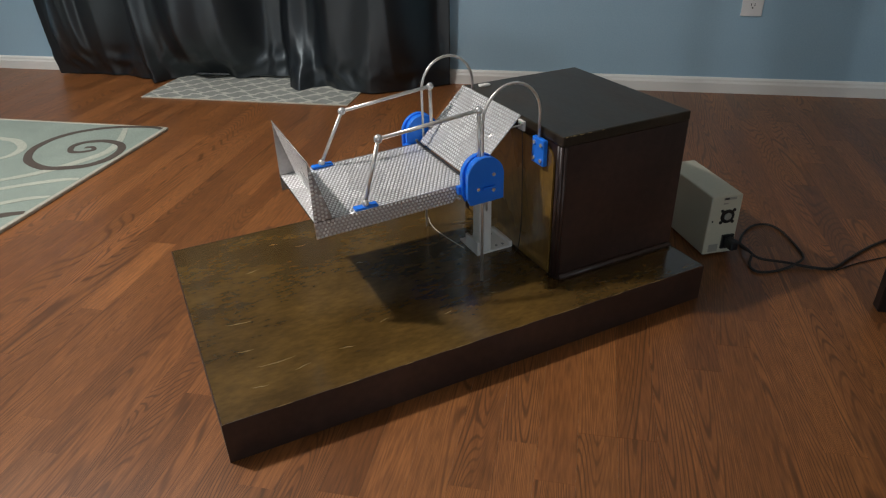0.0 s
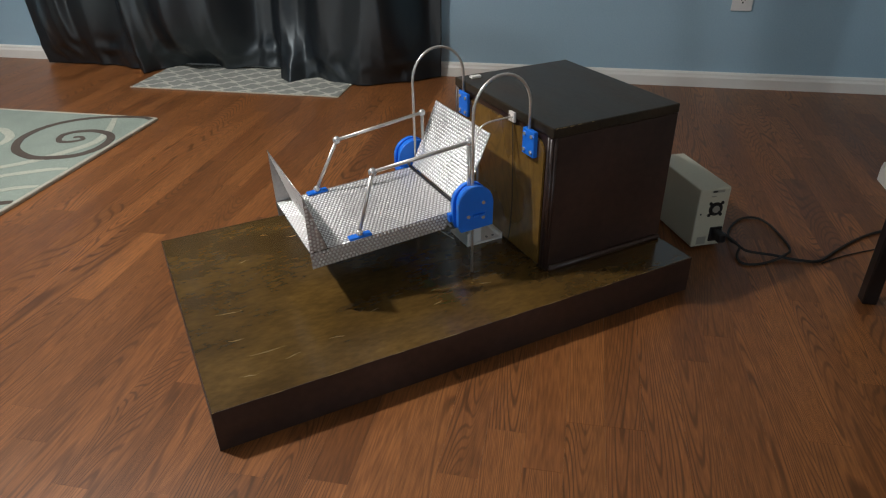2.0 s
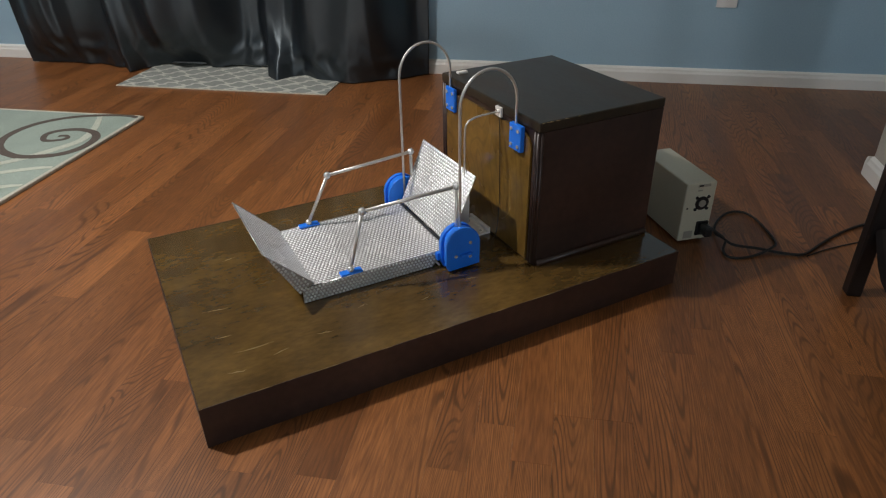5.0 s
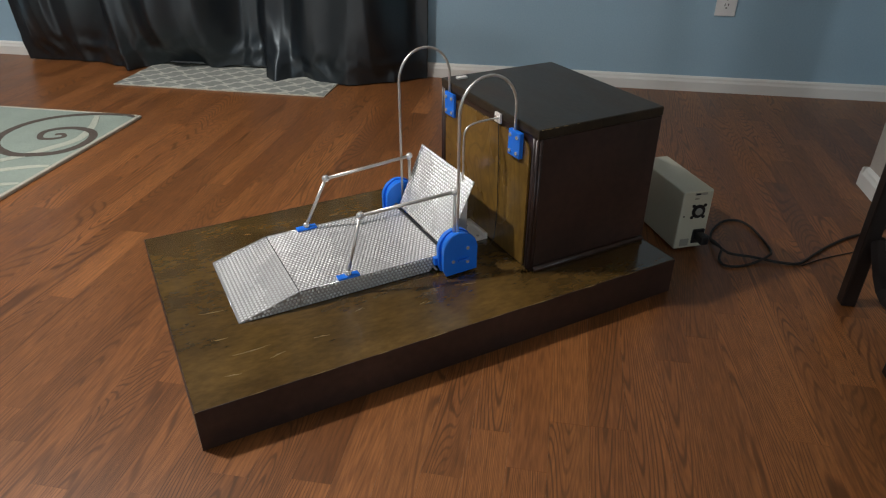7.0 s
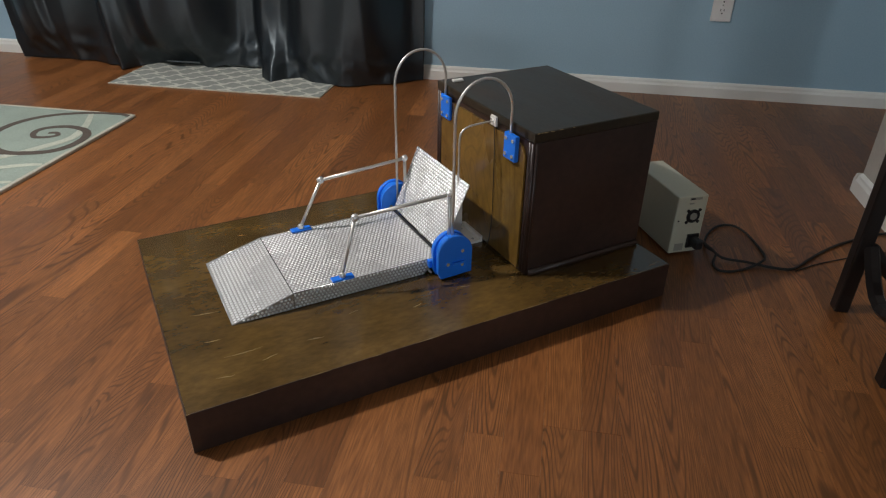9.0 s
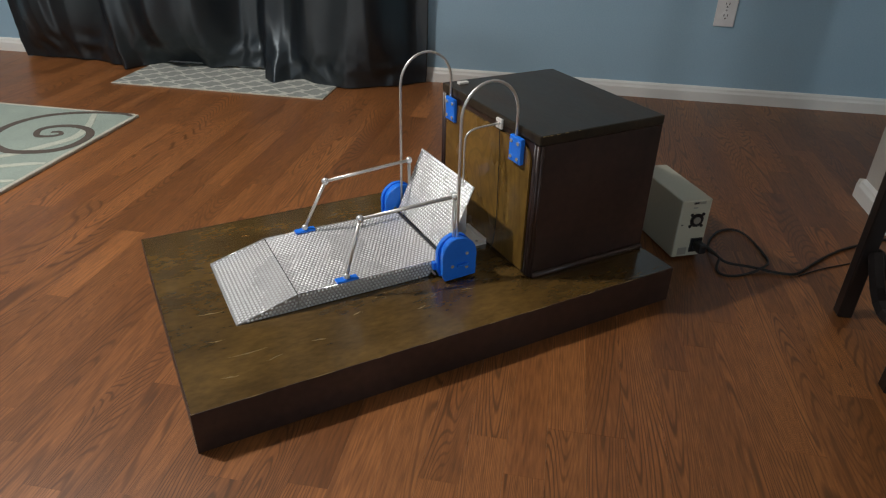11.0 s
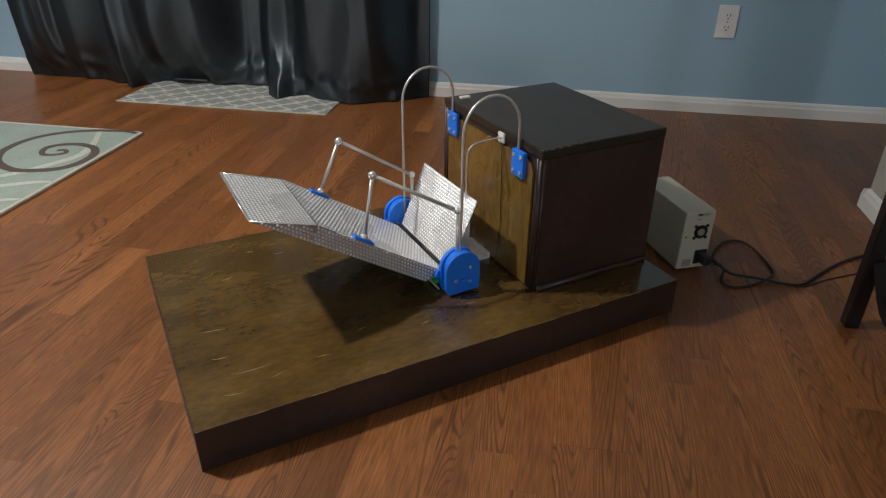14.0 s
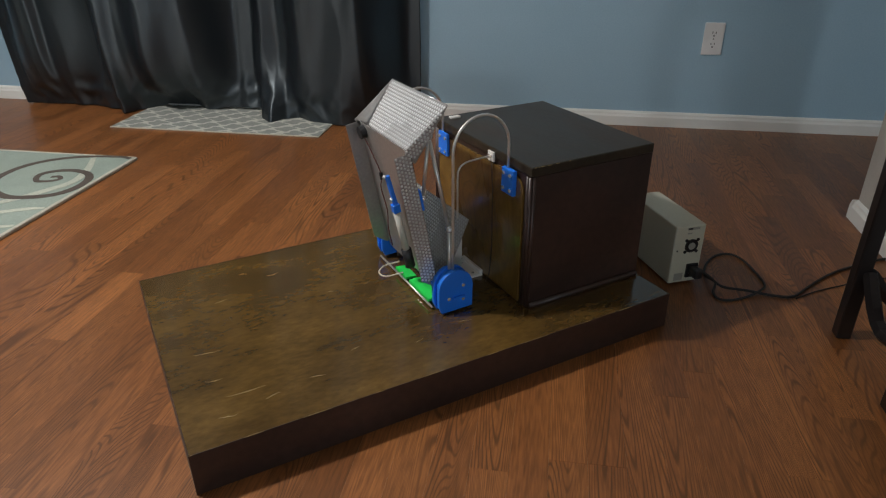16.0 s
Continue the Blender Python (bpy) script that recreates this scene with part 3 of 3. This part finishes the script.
def guide_block(y0, y1, x0, x1, zb, zt):
    """Two D-shaped blue cheeks with a slot between them."""
    xc = (x0 + x1) / 2
    r = (x1 - x0) / 2
    cx, cz = (x0 + x1) / 2, zt - r
    shape = [(x0 + 0.006, zb), (x1, zb + 0.002)] + [(cx + r * math.cos(a), cz + r * math.sin(a)) for a in (math.pi * k / 16 for k in range(17))] + [(x0, zb + 0.014)]
    inner = [(cx + (x - cx) * 0.86, cz + (z - cz) * 0.92) for x, z in shape]
    bk = empty("guide_block")
    bk.parent = carriage
    w = (y1 - y0) * 0.3
    part("cheek", at(prism(shape, y0, y0 + w, bevel=0.0012), CO), BLUE, bk)
    part("cheek", at(prism(shape, y1 - w, y1, bevel=0.0012), CO), BLUE, bk)
    part("core", at(prism(inner, y0 + w, y1 - w), CO), BLUE, bk)
    for x, z in ((xc + 0.015, zb + 0.053), (xc - 0.016, zb + 0.030), (xc + 0.015, zb + 0.023)):
        part("screw", at(disc((x, y0 + 0.0005, z), (0, -1, 0), 0.0034, 0.002, 10), CO), STEEL, bk)
    part("peg", at(boxed(xc - 0.007, xc + 0.018, y0 - 0.006, y0, zb + 0.028, zb + 0.0325, bevel=0.001), CO), BLUE, bk)
    bk["label"] = "blue printed plastic guide block"
    return bk


guide_block(0.150, 0.181, 0.490, 0.563, 0.080, 0.167)
guide_block(0.420, 0.450, 0.492, 0.566, 0.083, 0.164)

LINKS = {  # pad, knee, elbow: each x, y, z
    "near": ((0.3145, 0.194, 0.1135), (0.3465, 0.197, 0.2265), (0.5220, 0.170, 0.2465)),
    "far": ((0.3040, 0.408, 0.1135), (0.3530, 0.404, 0.2140), (0.5430, 0.410, 0.2250)),
}
for pad, knee, elbow in LINKS.values():
    part("post", at(tube([(elbow[0] + 0.001, elbow[1], 0.125), elbow], 0.0036, 10), CO), ROD, carriage, "steel post", True)
    part("ball_joint", at(ball(elbow, 0.0075), CO), STEEL, carriage, "steel ball joint", True)
part("axle", at(tube([(0.489, 0.178, 0.083), (0.489, 0.425, 0.083)], 0.0022, 10), CO), ROD, carriage, "steel axle", True)
part("motor_mount", at(prism([(0.488, 0.088), (0.530, 0.088), (0.530, 0.092), (0.505, 0.095), (0.488, 0.094)], 0.192, 0.28, bevel=0.001), CO), GREEN, carriage, "bright green plastic motor mount")
part("motor_mount", at(prism([(0.488, 0.088), (0.512, 0.088), (0.512, 0.092), (0.488, 0.094)], 0.292, 0.345, bevel=0.001), CO), GREEN, carriage, "bright green plastic motor mount")
part("wire_loop", at(tube(smooth_line([(0.50, 0.35, 0.10), (0.47, 0.36, 0.094), (0.45, 0.345, 0.09), (0.455, 0.32, 0.091), (0.49, 0.31, 0.096)], 5), 0.0016, 6), CO), FOAM, carriage, "pale wire loop", True)


def moving(name, org):
    ob = empty(name)
    ob.parent = carriage
    ob.location = org - CO
    return ob


# tray: deck, skirts, pads, and the drive under it
tray = moving("tray", PIVOT)
XF, XR = 0.2200, 0.5040
part("deck", at(boxed(XF, 0.5125, YN, YF, ZD - 0.0014, ZD), PIVOT), ALU, tray)
for y0, y1 in ((YN - 0.0016, YN - 0.0002), (YF + 0.0002, YF + 0.0016)):
    part("skirt", at(prism([(XF, ZB), (0.478, ZB), (XR - 0.002, ZD - 0.006), (XR - 0.002, ZD), (XF, ZD)], y0, y1), PIVOT), ALU, tray, "perforated aluminium side skirt")
stud_part(tray, PIVOT, (XF + 0.003, YN + 0.003, ZD), (1, 0, 0), (0, 1, 0), 60, 56, lambda x, y: x < 0.5125 - XF - 0.006 and y < YF - YN - 0.005, (0, 0, 1))
stud_part(tray, PIVOT, (XF + 0.003, YN - 0.0016, ZB + 0.003), (1, 0, 0), (0, 0, 1), 60, 8, lambda x, z: z < 0.0275 and x < 0.253 + z * 0.9, (0, -1, 0), 0.0072, 0.0027, 0.0016)
stud_part(tray, PIVOT, (XF + 0.003, YF + 0.0016, ZB + 0.003), (1, 0, 0), (0, 0, 1), 60, 8, lambda x, z: z < 0.0275 and x < 0.253 + z * 0.9, (0, 1, 0), 0.0072, 0.0027, 0.0016)
for y in (YN - 0.0026, YF - 0.0002):
    part("slot_edge", at(boxed(XF + 0.002, XF + 0.036, y + 0.001, y + 0.0022, ZD + 0.0002, ZD + 0.001), PIVOT), SLOT, tray)
part("hinge_seam", at(boxed(XF - 0.0004, XF + 0.0010, YN, YF, ZD - 0.0004, ZD + 0.0004), PIVOT), SLOT, tray, "dark hinge seam")
# bright bars stand in for the gleam along the tray's folded edges
for y in (YN - 0.0006, YF + 0.0006):
    part("edge_glint", at(tube([(XF + 0.001, y, ZD), (XR - 0.002, y, ZD)], 0.0009, 6), PIVOT), STEEL, tray, "bright bar added as glint on the folded edge", True)
for pad, knee, elbow in LINKS.values():
    p = part("pad", at(boxed(pad[0] - 0.021, pad[0] + 0.021, pad[1] - 0.008, pad[1] + 0.008, ZD + 0.0008, ZD + 0.0055, bevel=0.0015), PIVOT), BLUE, tray, "blue plastic pad")
    part("ball_joint", at(ball((pad[0], pad[1], pad[2] + 0.004), 0.0068), PIVOT), STEEL, p, "steel ball joint", True)
part("tab", at(boxed(XR - 0.02, XR - 0.004, YN - 0.0125, YN - 0.002, 0.094, 0.110, bevel=0.0015), PIVOT), BLUE, tray, "blue plastic hinge tab")
part("tab", at(boxed(XR - 0.02, XR - 0.004, YF + 0.002, YF + 0.0125, 0.094, 0.110, bevel=0.0015), PIVOT), BLUE, tray, "blue plastic hinge tab")
arm = part("drive_arm", at(tube([(0.292, 0.285, 0.092), (0.352, 0.279, 0.094)], 0.0052, 8), PIVOT), BLUE, tray, "blue plastic drive arm")
part("joint_block", at(boxed(0.350, 0.368, 0.271, 0.287, 0.085, 0.100, bevel=0.002), PIVOT), BLUE, arm)
part("screw", at(ball((0.292, 0.285, 0.086), 0.004, u=8, v=6), PIVOT), STEEL, arm)
part("screw", at(ball((0.338, 0.279, 0.087), 0.004, u=8, v=6), PIVOT), STEEL, arm)
part("drive_tube", at(tube([(0.366, 0.279, 0.0925), (0.455, 0.275, 0.0925)], 0.0072, 14), PIVOT), FOAM, tray, "pale grey drive cylinder", True)
part("collar", at(tube([(0.452, 0.275, 0.0925), (0.492, 0.273, 0.0925)], 0.0105, 14), PIVOT), BLACK, tray, "black motor collar", True)
part("motor", at(disc((0.237, 0.395, ZD - 0.0015), (0, 0, -1), 0.013, 0.012, 14), PIVOT), BLACK, tray, "small black flap motor")
part("wire", at(tube(smooth_line([(0.245, 0.385, 0.100), (0.285, 0.36, 0.102), (0.32, 0.35, 0.104), (0.35, 0.365, 0.102), (0.40, 0.36, 0.102), (0.45, 0.375, 0.10), (0.49, 0.37, 0.098)], 5), 0.0012, 6), PIVOT), WIRE_RED, tray, "thin dark wire", True)
part("heat_shrink", at(tube([(0.312, 0.351, 0.1035), (0.326, 0.3515, 0.1035)], 0.0035, 8), PIVOT), BLACK, tray, "black sleeve")

# flap: a plate with two tapering side gussets
flap = moving("flap", PIN)
TX = 0.1095
slope = Vector((TX - XF, 0, ZB - ZD))
part("plate", at(prism([(XF, ZD - 0.0014), (XF, ZD), (TX, ZB), (TX, ZB - 0.0013)], YN, YF), PIN), ALU, flap)
for y0, y1 in ((YN - 0.0016, YN - 0.0002), (YF + 0.0002, YF + 0.0016)):
    part("gusset", at(prism([(XF - 0.0005, ZD), (TX, ZB), (XF - 0.0005, ZB)], y0, y1), PIN), ALU, flap)
# the same gleam put on the flap's edges and lip as bright bars
for y in (YN - 0.0006, YF + 0.0006):
    part("edge_glint", at(tube([(XF - 0.001, y, ZD), (TX, y, ZB)], 0.0009, 6), PIN), STEEL, flap, "bright bar added as glint on the folded edge", True)
part("lip", at(tube([(TX, YN, ZB - 0.0006), (TX, YF, ZB - 0.0006)], 0.0009, 6), PIN), STEEL, flap, "bright bar added as glint along the lip", True)
up = Vector((ZB - ZD, 0, XF - TX)).normalized()
n_row = int(slope.length / (0.0056 * 0.866)) + 1
stud_part(flap, PIN, Vector((XF, YN + 0.003, ZD)) + slope.normalized() * 0.003, (0, 1, 0), slope, 50, n_row, lambda y, s: y < YF - YN - 0.005 and s < slope.length - 0.005, up)
stud_part(flap, PIN, Vector((XF, YN + 0.003, ZD - 0.0014)) + slope.normalized() * 0.003, (0, 1, 0), slope, 50, n_row, lambda y, s: y < YF - YN - 0.005 and s < slope.length - 0.008, -up)
for y, s in ((YN - 0.0016, -1), (YF + 0.0016, 1)):
    stud_part(flap, PIN, (XF - 0.004, y, ZB + 0.003), (-1, 0, 0), (0, 0, 1), 26, 8, lambda x, z: z < 0.026 - (x + 0.004) * 0.283, (0, s, 0), 0.0072, 0.0027, 0.0016)

# backrest: a plate leaning towards the cabinet
backrest = moving("backrest", HINGE)
BTX, BTZ = 0.575, 0.2465
lean = Vector((BTX - HINGE.x, 0, BTZ - HINGE.z))
front = Vector((-lean.z, 0, lean.x)).normalized()
BK0, BK1 = 0.190, 0.412
base = Vector((HINGE.x, 0, HINGE.z))
tip = base + lean
part("plate", at(prism([(base.x, base.z), (tip.x, tip.z), (tip.x + 0.0014, tip.z - 0.0006), (base.x + 0.0014, base.z - 0.0006)], BK0, BK1), HINGE), ALU, backrest, "dotted aluminium backrest plate")
stud_part(backrest, HINGE, Vector((base.x, BK0 + 0.003, base.z)) + lean.normalized() * 0.004, (0, 1, 0), lean, 50, 40, lambda y, s: y < BK1 - BK0 - 0.005 and s < lean.length - 0.005, front)
part("hinge_bar", at(tube([(HINGE.x - 0.003, BK0 - 0.004, HINGE.z - 0.003), (HINGE.x - 0.003, BK1 + 0.004, HINGE.z - 0.003)], 0.0026, 8), HINGE), BLACK, backrest, "dark hinge line")

# side links: bar from elbow to knee, strut from knee to pad
links = []
for pad, knee, elbow in LINKS.values():
    P3, K3, E3 = Vector(pad) + Vector((0, 0, 0.004)), Vector(knee), Vector(elbow)
    bar = moving("link_bar", E3)
    part("bar", tube([(0, 0, 0), K3 - E3], 0.0036, 10), ROD, bar, "steel link bar", True)
    strut = moving("link_strut", K3)
    part("strut", tube([(0, 0, 0), P3 - K3], 0.0034, 10), ROD, strut, "steel link strut", True)
    part("ball_joint", ball((0, 0, 0), 0.0078), STEEL, strut, "steel ball joint", True)
    links.append((bar, strut, P3, K3, E3))


# ---- power supply and its cable ----
def power_supply():
    th = empty("power_supply", pose(1.065, 0.116, 0, 0, 0, -14))
    w, d, h = 0.074, 0.20, 0.148
    part("case", boxed(0, w, 0, d, 0.006, h, bevel=0.003), BEIGE, th, "cream enamelled metal case")
    for x in (0.012, w - 0.012):
        for y in (0.015, d - 0.015):
            part("foot", disc((x, y, 0), (0, 0, 1), 0.006, 0.0065, 10), BLACK, th)
    fan = part("fan_guard", disc((0.044, 0.0005, 0.098), (0, -1, 0), 0.0165, 0.002, 20), BLACK, th, "black fan grille")
    part("hub", disc((0.044, -0.0012, 0.098), (0, -1, 0), 0.0085, 0.0022, 16), GREYPL, fan)
    for a in range(4):
        x, z = 0.044 + 0.02 * math.cos(math.pi / 4 + a * math.pi / 2), 0.098 + 0.02 * math.sin(math.pi / 4 + a * math.pi / 2)
        part("guard_lug", disc((x, 0.0005, z), (0, -1, 0), 0.004, 0.002, 10), BLACK, fan)
    part("label_plate", boxed(0.028, 0.058, -0.0008, 0.0004, 0.138, 0.144), GREYPL, th)
    part("print_bar", boxed(0.030, 0.040, -0.0014, -0.0006, 0.139, 0.143), BLACK, th)
    part("print_bar", boxed(0.029, 0.040, -0.0008, 0.0004, 0.128, 0.131), GREYPL, th)
    part("rating_plate", boxed(0.012, 0.034, -0.0008, 0.0004, 0.012, 0.030), GREYPL, th, "grey rating label")
    part("vent_hole", disc((0.010, 0.0004, 0.088), (0, -1, 0), 0.0022, 0.001, 8), BLACK, th)
    inlet = part("mains_inlet", boxed(0.040, 0.069, -0.004, 0.001, 0.018, 0.052, bevel=0.001), BLACK, th, "black mains inlet")
    part("plug", boxed(0.045, 0.064, -0.032, -0.003, 0.026, 0.048, bevel=0.004), BLACK, inlet)
    return tagged(th, "cream bench power supply standing behind the platform", "power supply")


power_supply()


def floor_cable():
    pts = [(1.133, 0.094, 0.037), (1.146, 0.070, 0.024), (1.158, 0.042, 0.010), (1.194, 0.004, 0.009), (1.232, -0.033, 0.005), (1.27, -0.057, 0.004), (1.331, -0.047, 0.004), (1.395, -0.037, 0.004),
           (1.462, -0.032, 0.004), (1.522, -0.036, 0.004), (1.628, -0.051, 0.004), (1.80, -0.12, 0.004), (1.95, -0.25, 0.004)]
    ob = link("mains_cable", tube(smooth_line(pts, 7), 0.0030, 8), RUBBER, smooth=True)
    part("loop", tube(smooth_line([(1.150, 0.062, 0.018), (1.172, 0.105, 0.006), (1.218, 0.142, 0.004), (1.275, 0.163, 0.004), (1.312, 0.152, 0.004), (1.314, 0.115, 0.004), (1.289, 0.058, 0.004), (1.26, 0.010, 0.004),
                                   (1.22, -0.012, 0.012), (1.178, -0.009, 0.004), (1.135, -0.001, 0.004), (1.117, 0.018, 0.004), (1.128, 0.040, 0.006), (1.150, 0.055, 0.014)], 7), 0.0028, 8), RUBBER, ob, "", True)
    return tagged(ob, "black mains cable looped on the oak floor", "cable")


floor_cable()
wire = link("thin_wire", tube(smooth_line([(1.271, -0.064, 0.0022), (1.336, -0.066, 0.0022), (1.415, -0.078, 0.0022), (1.52, -0.10, 0.0022), (1.7, -0.2, 0.0022)], 6), 0.0014, 6), RUBBER, smooth=True)
tagged(wire, "thin dark wire lying on the oak floor", "wire")
lead = link("motor_lead", tube(smooth_line([(0.548, 0.452, H + 0.001), (0.539, 0.419, H + 0.0015), (0.538, 0.385, H + 0.0015), (0.544, 0.339, H + 0.0015), (0.554, 0.291, H + 0.0012)], 6), 0.0011, 6), FOAM, smooth=True)
tagged(lead, "thin pale motor lead on the platform", "wire")


def stool():
    th = empty("bar_stool", pose(1.2367, -0.351, 0, 0, 0, -37))
    s, d, hh = 0.088, 0.103, 0.60
    for sx, sy in ((-1, 1), (1, 1), (-1, -1), (1, -1)):
        part("leg", boxed(sx * (s + 0.012) - 0.014, sx * (s + 0.012) + 0.014, sy * (d + 0.012) - 0.014, sy * (d + 0.012) + 0.014, 0, hh, bevel=0.003), EBONY, th)
    for sx, sy, ex, ey in ((-1, 1, 1, 1), (-1, -1, 1, -1), (-1, 1, -1, -1), (1, 1, 1, -1)):
        a, b = Vector((sx * s, sy * d, 0.15)), Vector((ex * s, ey * d, 0.15))
        pts = [a.lerp(b, k / 8) - Vector((0, 0, 0.07 * math.sin(math.pi * k / 8))) for k in range(9)]
        part("rail", tube(pts, 0.014, 6), EBONY, th, "curved black rail")
    part("seat", boxed(-s - 0.026, s + 0.026, -d - 0.03, d + 0.03, hh, hh + 0.04, bevel=0.01), EBONY, th)
    return tagged(th, "black painted wooden stool with curved rails", "stool")


stool()


# ---- oak strips of the floor, nearest ones apart ----
def strips():
    rnd = random.Random(11)
    width, gap = 0.0605, 0.0002
    lengths = (0.28, 0.36, 0.44, 0.52, 0.64)
    shared = {}
    for n in lengths:
        bm = boxed(0, width - gap, -n + gap, 0, -0.0115, 0)
        me = bpy.data.meshes.new("plank")
        bm.to_mesh(me)
        bm.free()
        me.materials.append(OAK)
        shared[n] = me
    near, far = [], []
    i0, i1 = int(U0 / width), int(U1 / width)
    for i in range(i0, i1):
        v = -rnd.uniform(0, 0.4)
        while v < V1:
            n = rnd.choice(lengths)
            u = i * width
            c = ((u + 0.03) - 2.05, (v + n / 2) - 1.75)
            (near if abs(c[0]) < 0.92 and abs(c[1]) < 1.15 else far).append((c[0] ** 2 + c[1] ** 2, u, v, n))
            v += n
    near.sort()
    far += near[300:]
    for _, u, v, n in near[:300]:
        ob = new("plank", shared[n])
        ob.parent = floor
        ob.location = (u, -v, 0)
    verts, faces = [], []
    for _, u, v, n in far:
        b = len(verts)
        v0, v1 = max(v, -0.1), min(v + n - gap, V1)
        if v1 <= v0:
            continue
        x1, y0, y1 = u + width - gap, -v0, -v1
        verts += [(u, y0, 0), (x1, y0, 0), (x1, y1, 0), (u, y1, 0), (u, y0, -0.0115), (x1, y0, -0.0115), (x1, y1, -0.0115), (u, y1, -0.0115)]
        faces += [(b, b + 3, b + 2, b + 1), (b, b + 1, b + 5, b + 4), (b + 1, b + 2, b + 6, b + 5), (b + 2, b + 3, b + 7, b + 6), (b + 3, b, b + 4, b + 7)]
    me = bpy.data.meshes.new("planks")
    me.from_pydata(verts, [], faces)
    me.materials.append(OAK_FAR)
    ob = new("planks", me)
    ob.parent = floor
    ob["kind"] = "stuff"


def far_variant():
    """The same oak, with one tone for each joined strip."""
    m = OAK.copy()
    m.name = "oak_floor_joined"
    nt = m.node_tree
    info = next(n for n in nt.nodes if n.type == "OBJECT_INFO")
    geo = nt.nodes.new("ShaderNodeNewGeometry")
    for l in list(info.outputs["Random"].links):
        nt.links.new(geo.outputs["Random Per Island"], l.to_socket)
    return m


OAK_FAR = far_variant()
strips()


# ---- what moves ----
def motions():
    def curve(rows, t):
        for (a, x), (b, y) in zip(rows, rows[1:]):
            if a <= t <= b:
                return x + (y - x) * (t - a) / (b - a)
        return rows[-1][1]

    LIFT = [(0, 0.169), (0.5, 0.1527), (1, 0.1332), (1.5, 0.1135), (2, 0.0955), (2.5, 0.0775), (3, 0.0580), (3.5, 0.0370), (4, 0.0180), (4.2, 0.012), (4.6, 0), (16, 0)]
    TILT = [(0, -1.9), (0.5, -2.7), (2, -3.0), (3.5, -3.3), (4, -2.6), (4.2, -1.9), (4.6, 0), (12.8, 0), (13, 5.7), (13.5, 19.2), (14, 32.4), (14.5, 46.6), (15, 60.3), (15.5, 71.6), (16, 79.3)]
    LEAN = [(0, 21.2), (0.5, 14.9), (1, 8.7), (1.5, 4.1), (2, 0.9), (2.5, 0.3), (3, 0), (16, 0)]
    FOLD = [(0, 92), (4.4, 92), (6.2, 0), (14.62, 0), (14.7, 16), (14.8, 52), (14.9, 60.8), (16, 61.1)]
    times = sorted({round(k * 0.25, 2) for k in range(65)} | {4.2, 4.4, 4.6, 6.2, 12.8, 12.9, 14.55, 14.6, 14.65, 14.7, 14.8, 14.85, 14.9, 14.95})
    walk(carriage, [(t, pose(CO.x, CO.y, CO.z + curve(LIFT, t))) for t in times])
    tray_rows, flap_rows, back_rows = [], [], []
    link_rows = [([], []) for _ in links]
    for t in times:
        a = curve(TILT, t)
        turn = Matrix.Rotation(radians(a), 4, "Y")
        m = Matrix.Translation(PIVOT - CO) @ turn
        tray_rows.append((t, m))
        flap_rows.append((t, m @ Matrix.Translation(PIN - PIVOT) @ Matrix.Rotation(radians(curve(FOLD, t)), 4, "Y")))
        back_rows.append((t, Matrix.Translation(HINGE - CO) @ Matrix.Rotation(radians(curve(LEAN, t)), 4, "Y")))
        for (bar, strut, P3, K3, E3), (br, sr) in zip(links, link_rows):
            p = PIVOT + turn.to_3x3() @ (P3 - PIVOT)
            # the knee: where the bar's and the strut's reach meet, on the upper side
            e2, p2 = Vector((E3.x, E3.z)), Vector((p.x, p.z))
            lb, ls = (K3 - E3).xz.length, (P3 - K3).xz.length
            d = p2 - e2
            q = max(min(d.length, lb + ls - 1e-4), abs(lb - ls) + 1e-4)
            x = (lb * lb - ls * ls + q * q) / (2 * q)
            y = math.sqrt(max(lb * lb - x * x, 0))
            d.normalize()
            side = Vector((d.y, -d.x))
            k2 = e2 + d * x + side * y
            rest = K3 - E3
            ang = math.atan2(rest.z, rest.x) - math.atan2(k2.y - e2.y, k2.x - e2.x)
            br.append((t, Matrix.Translation(E3 - CO) @ Matrix.Rotation(ang, 4, "Y")))
            sv, rv = p2 - k2, P3 - K3
            ang2 = math.atan2(rv.z, rv.x) - math.atan2(sv.y, sv.x)
            sr.append((t, Matrix.Translation(Vector((k2.x, K3.y, k2.y)) - CO) @ Matrix.Rotation(ang2, 4, "Y")))
    walk(tray, tray_rows)
    walk(flap, flap_rows)
    walk(backrest, back_rows)
    for (bar, strut, *_), (br, sr) in zip(links, link_rows):
        walk(bar, br)
        walk(strut, sr)


motions()
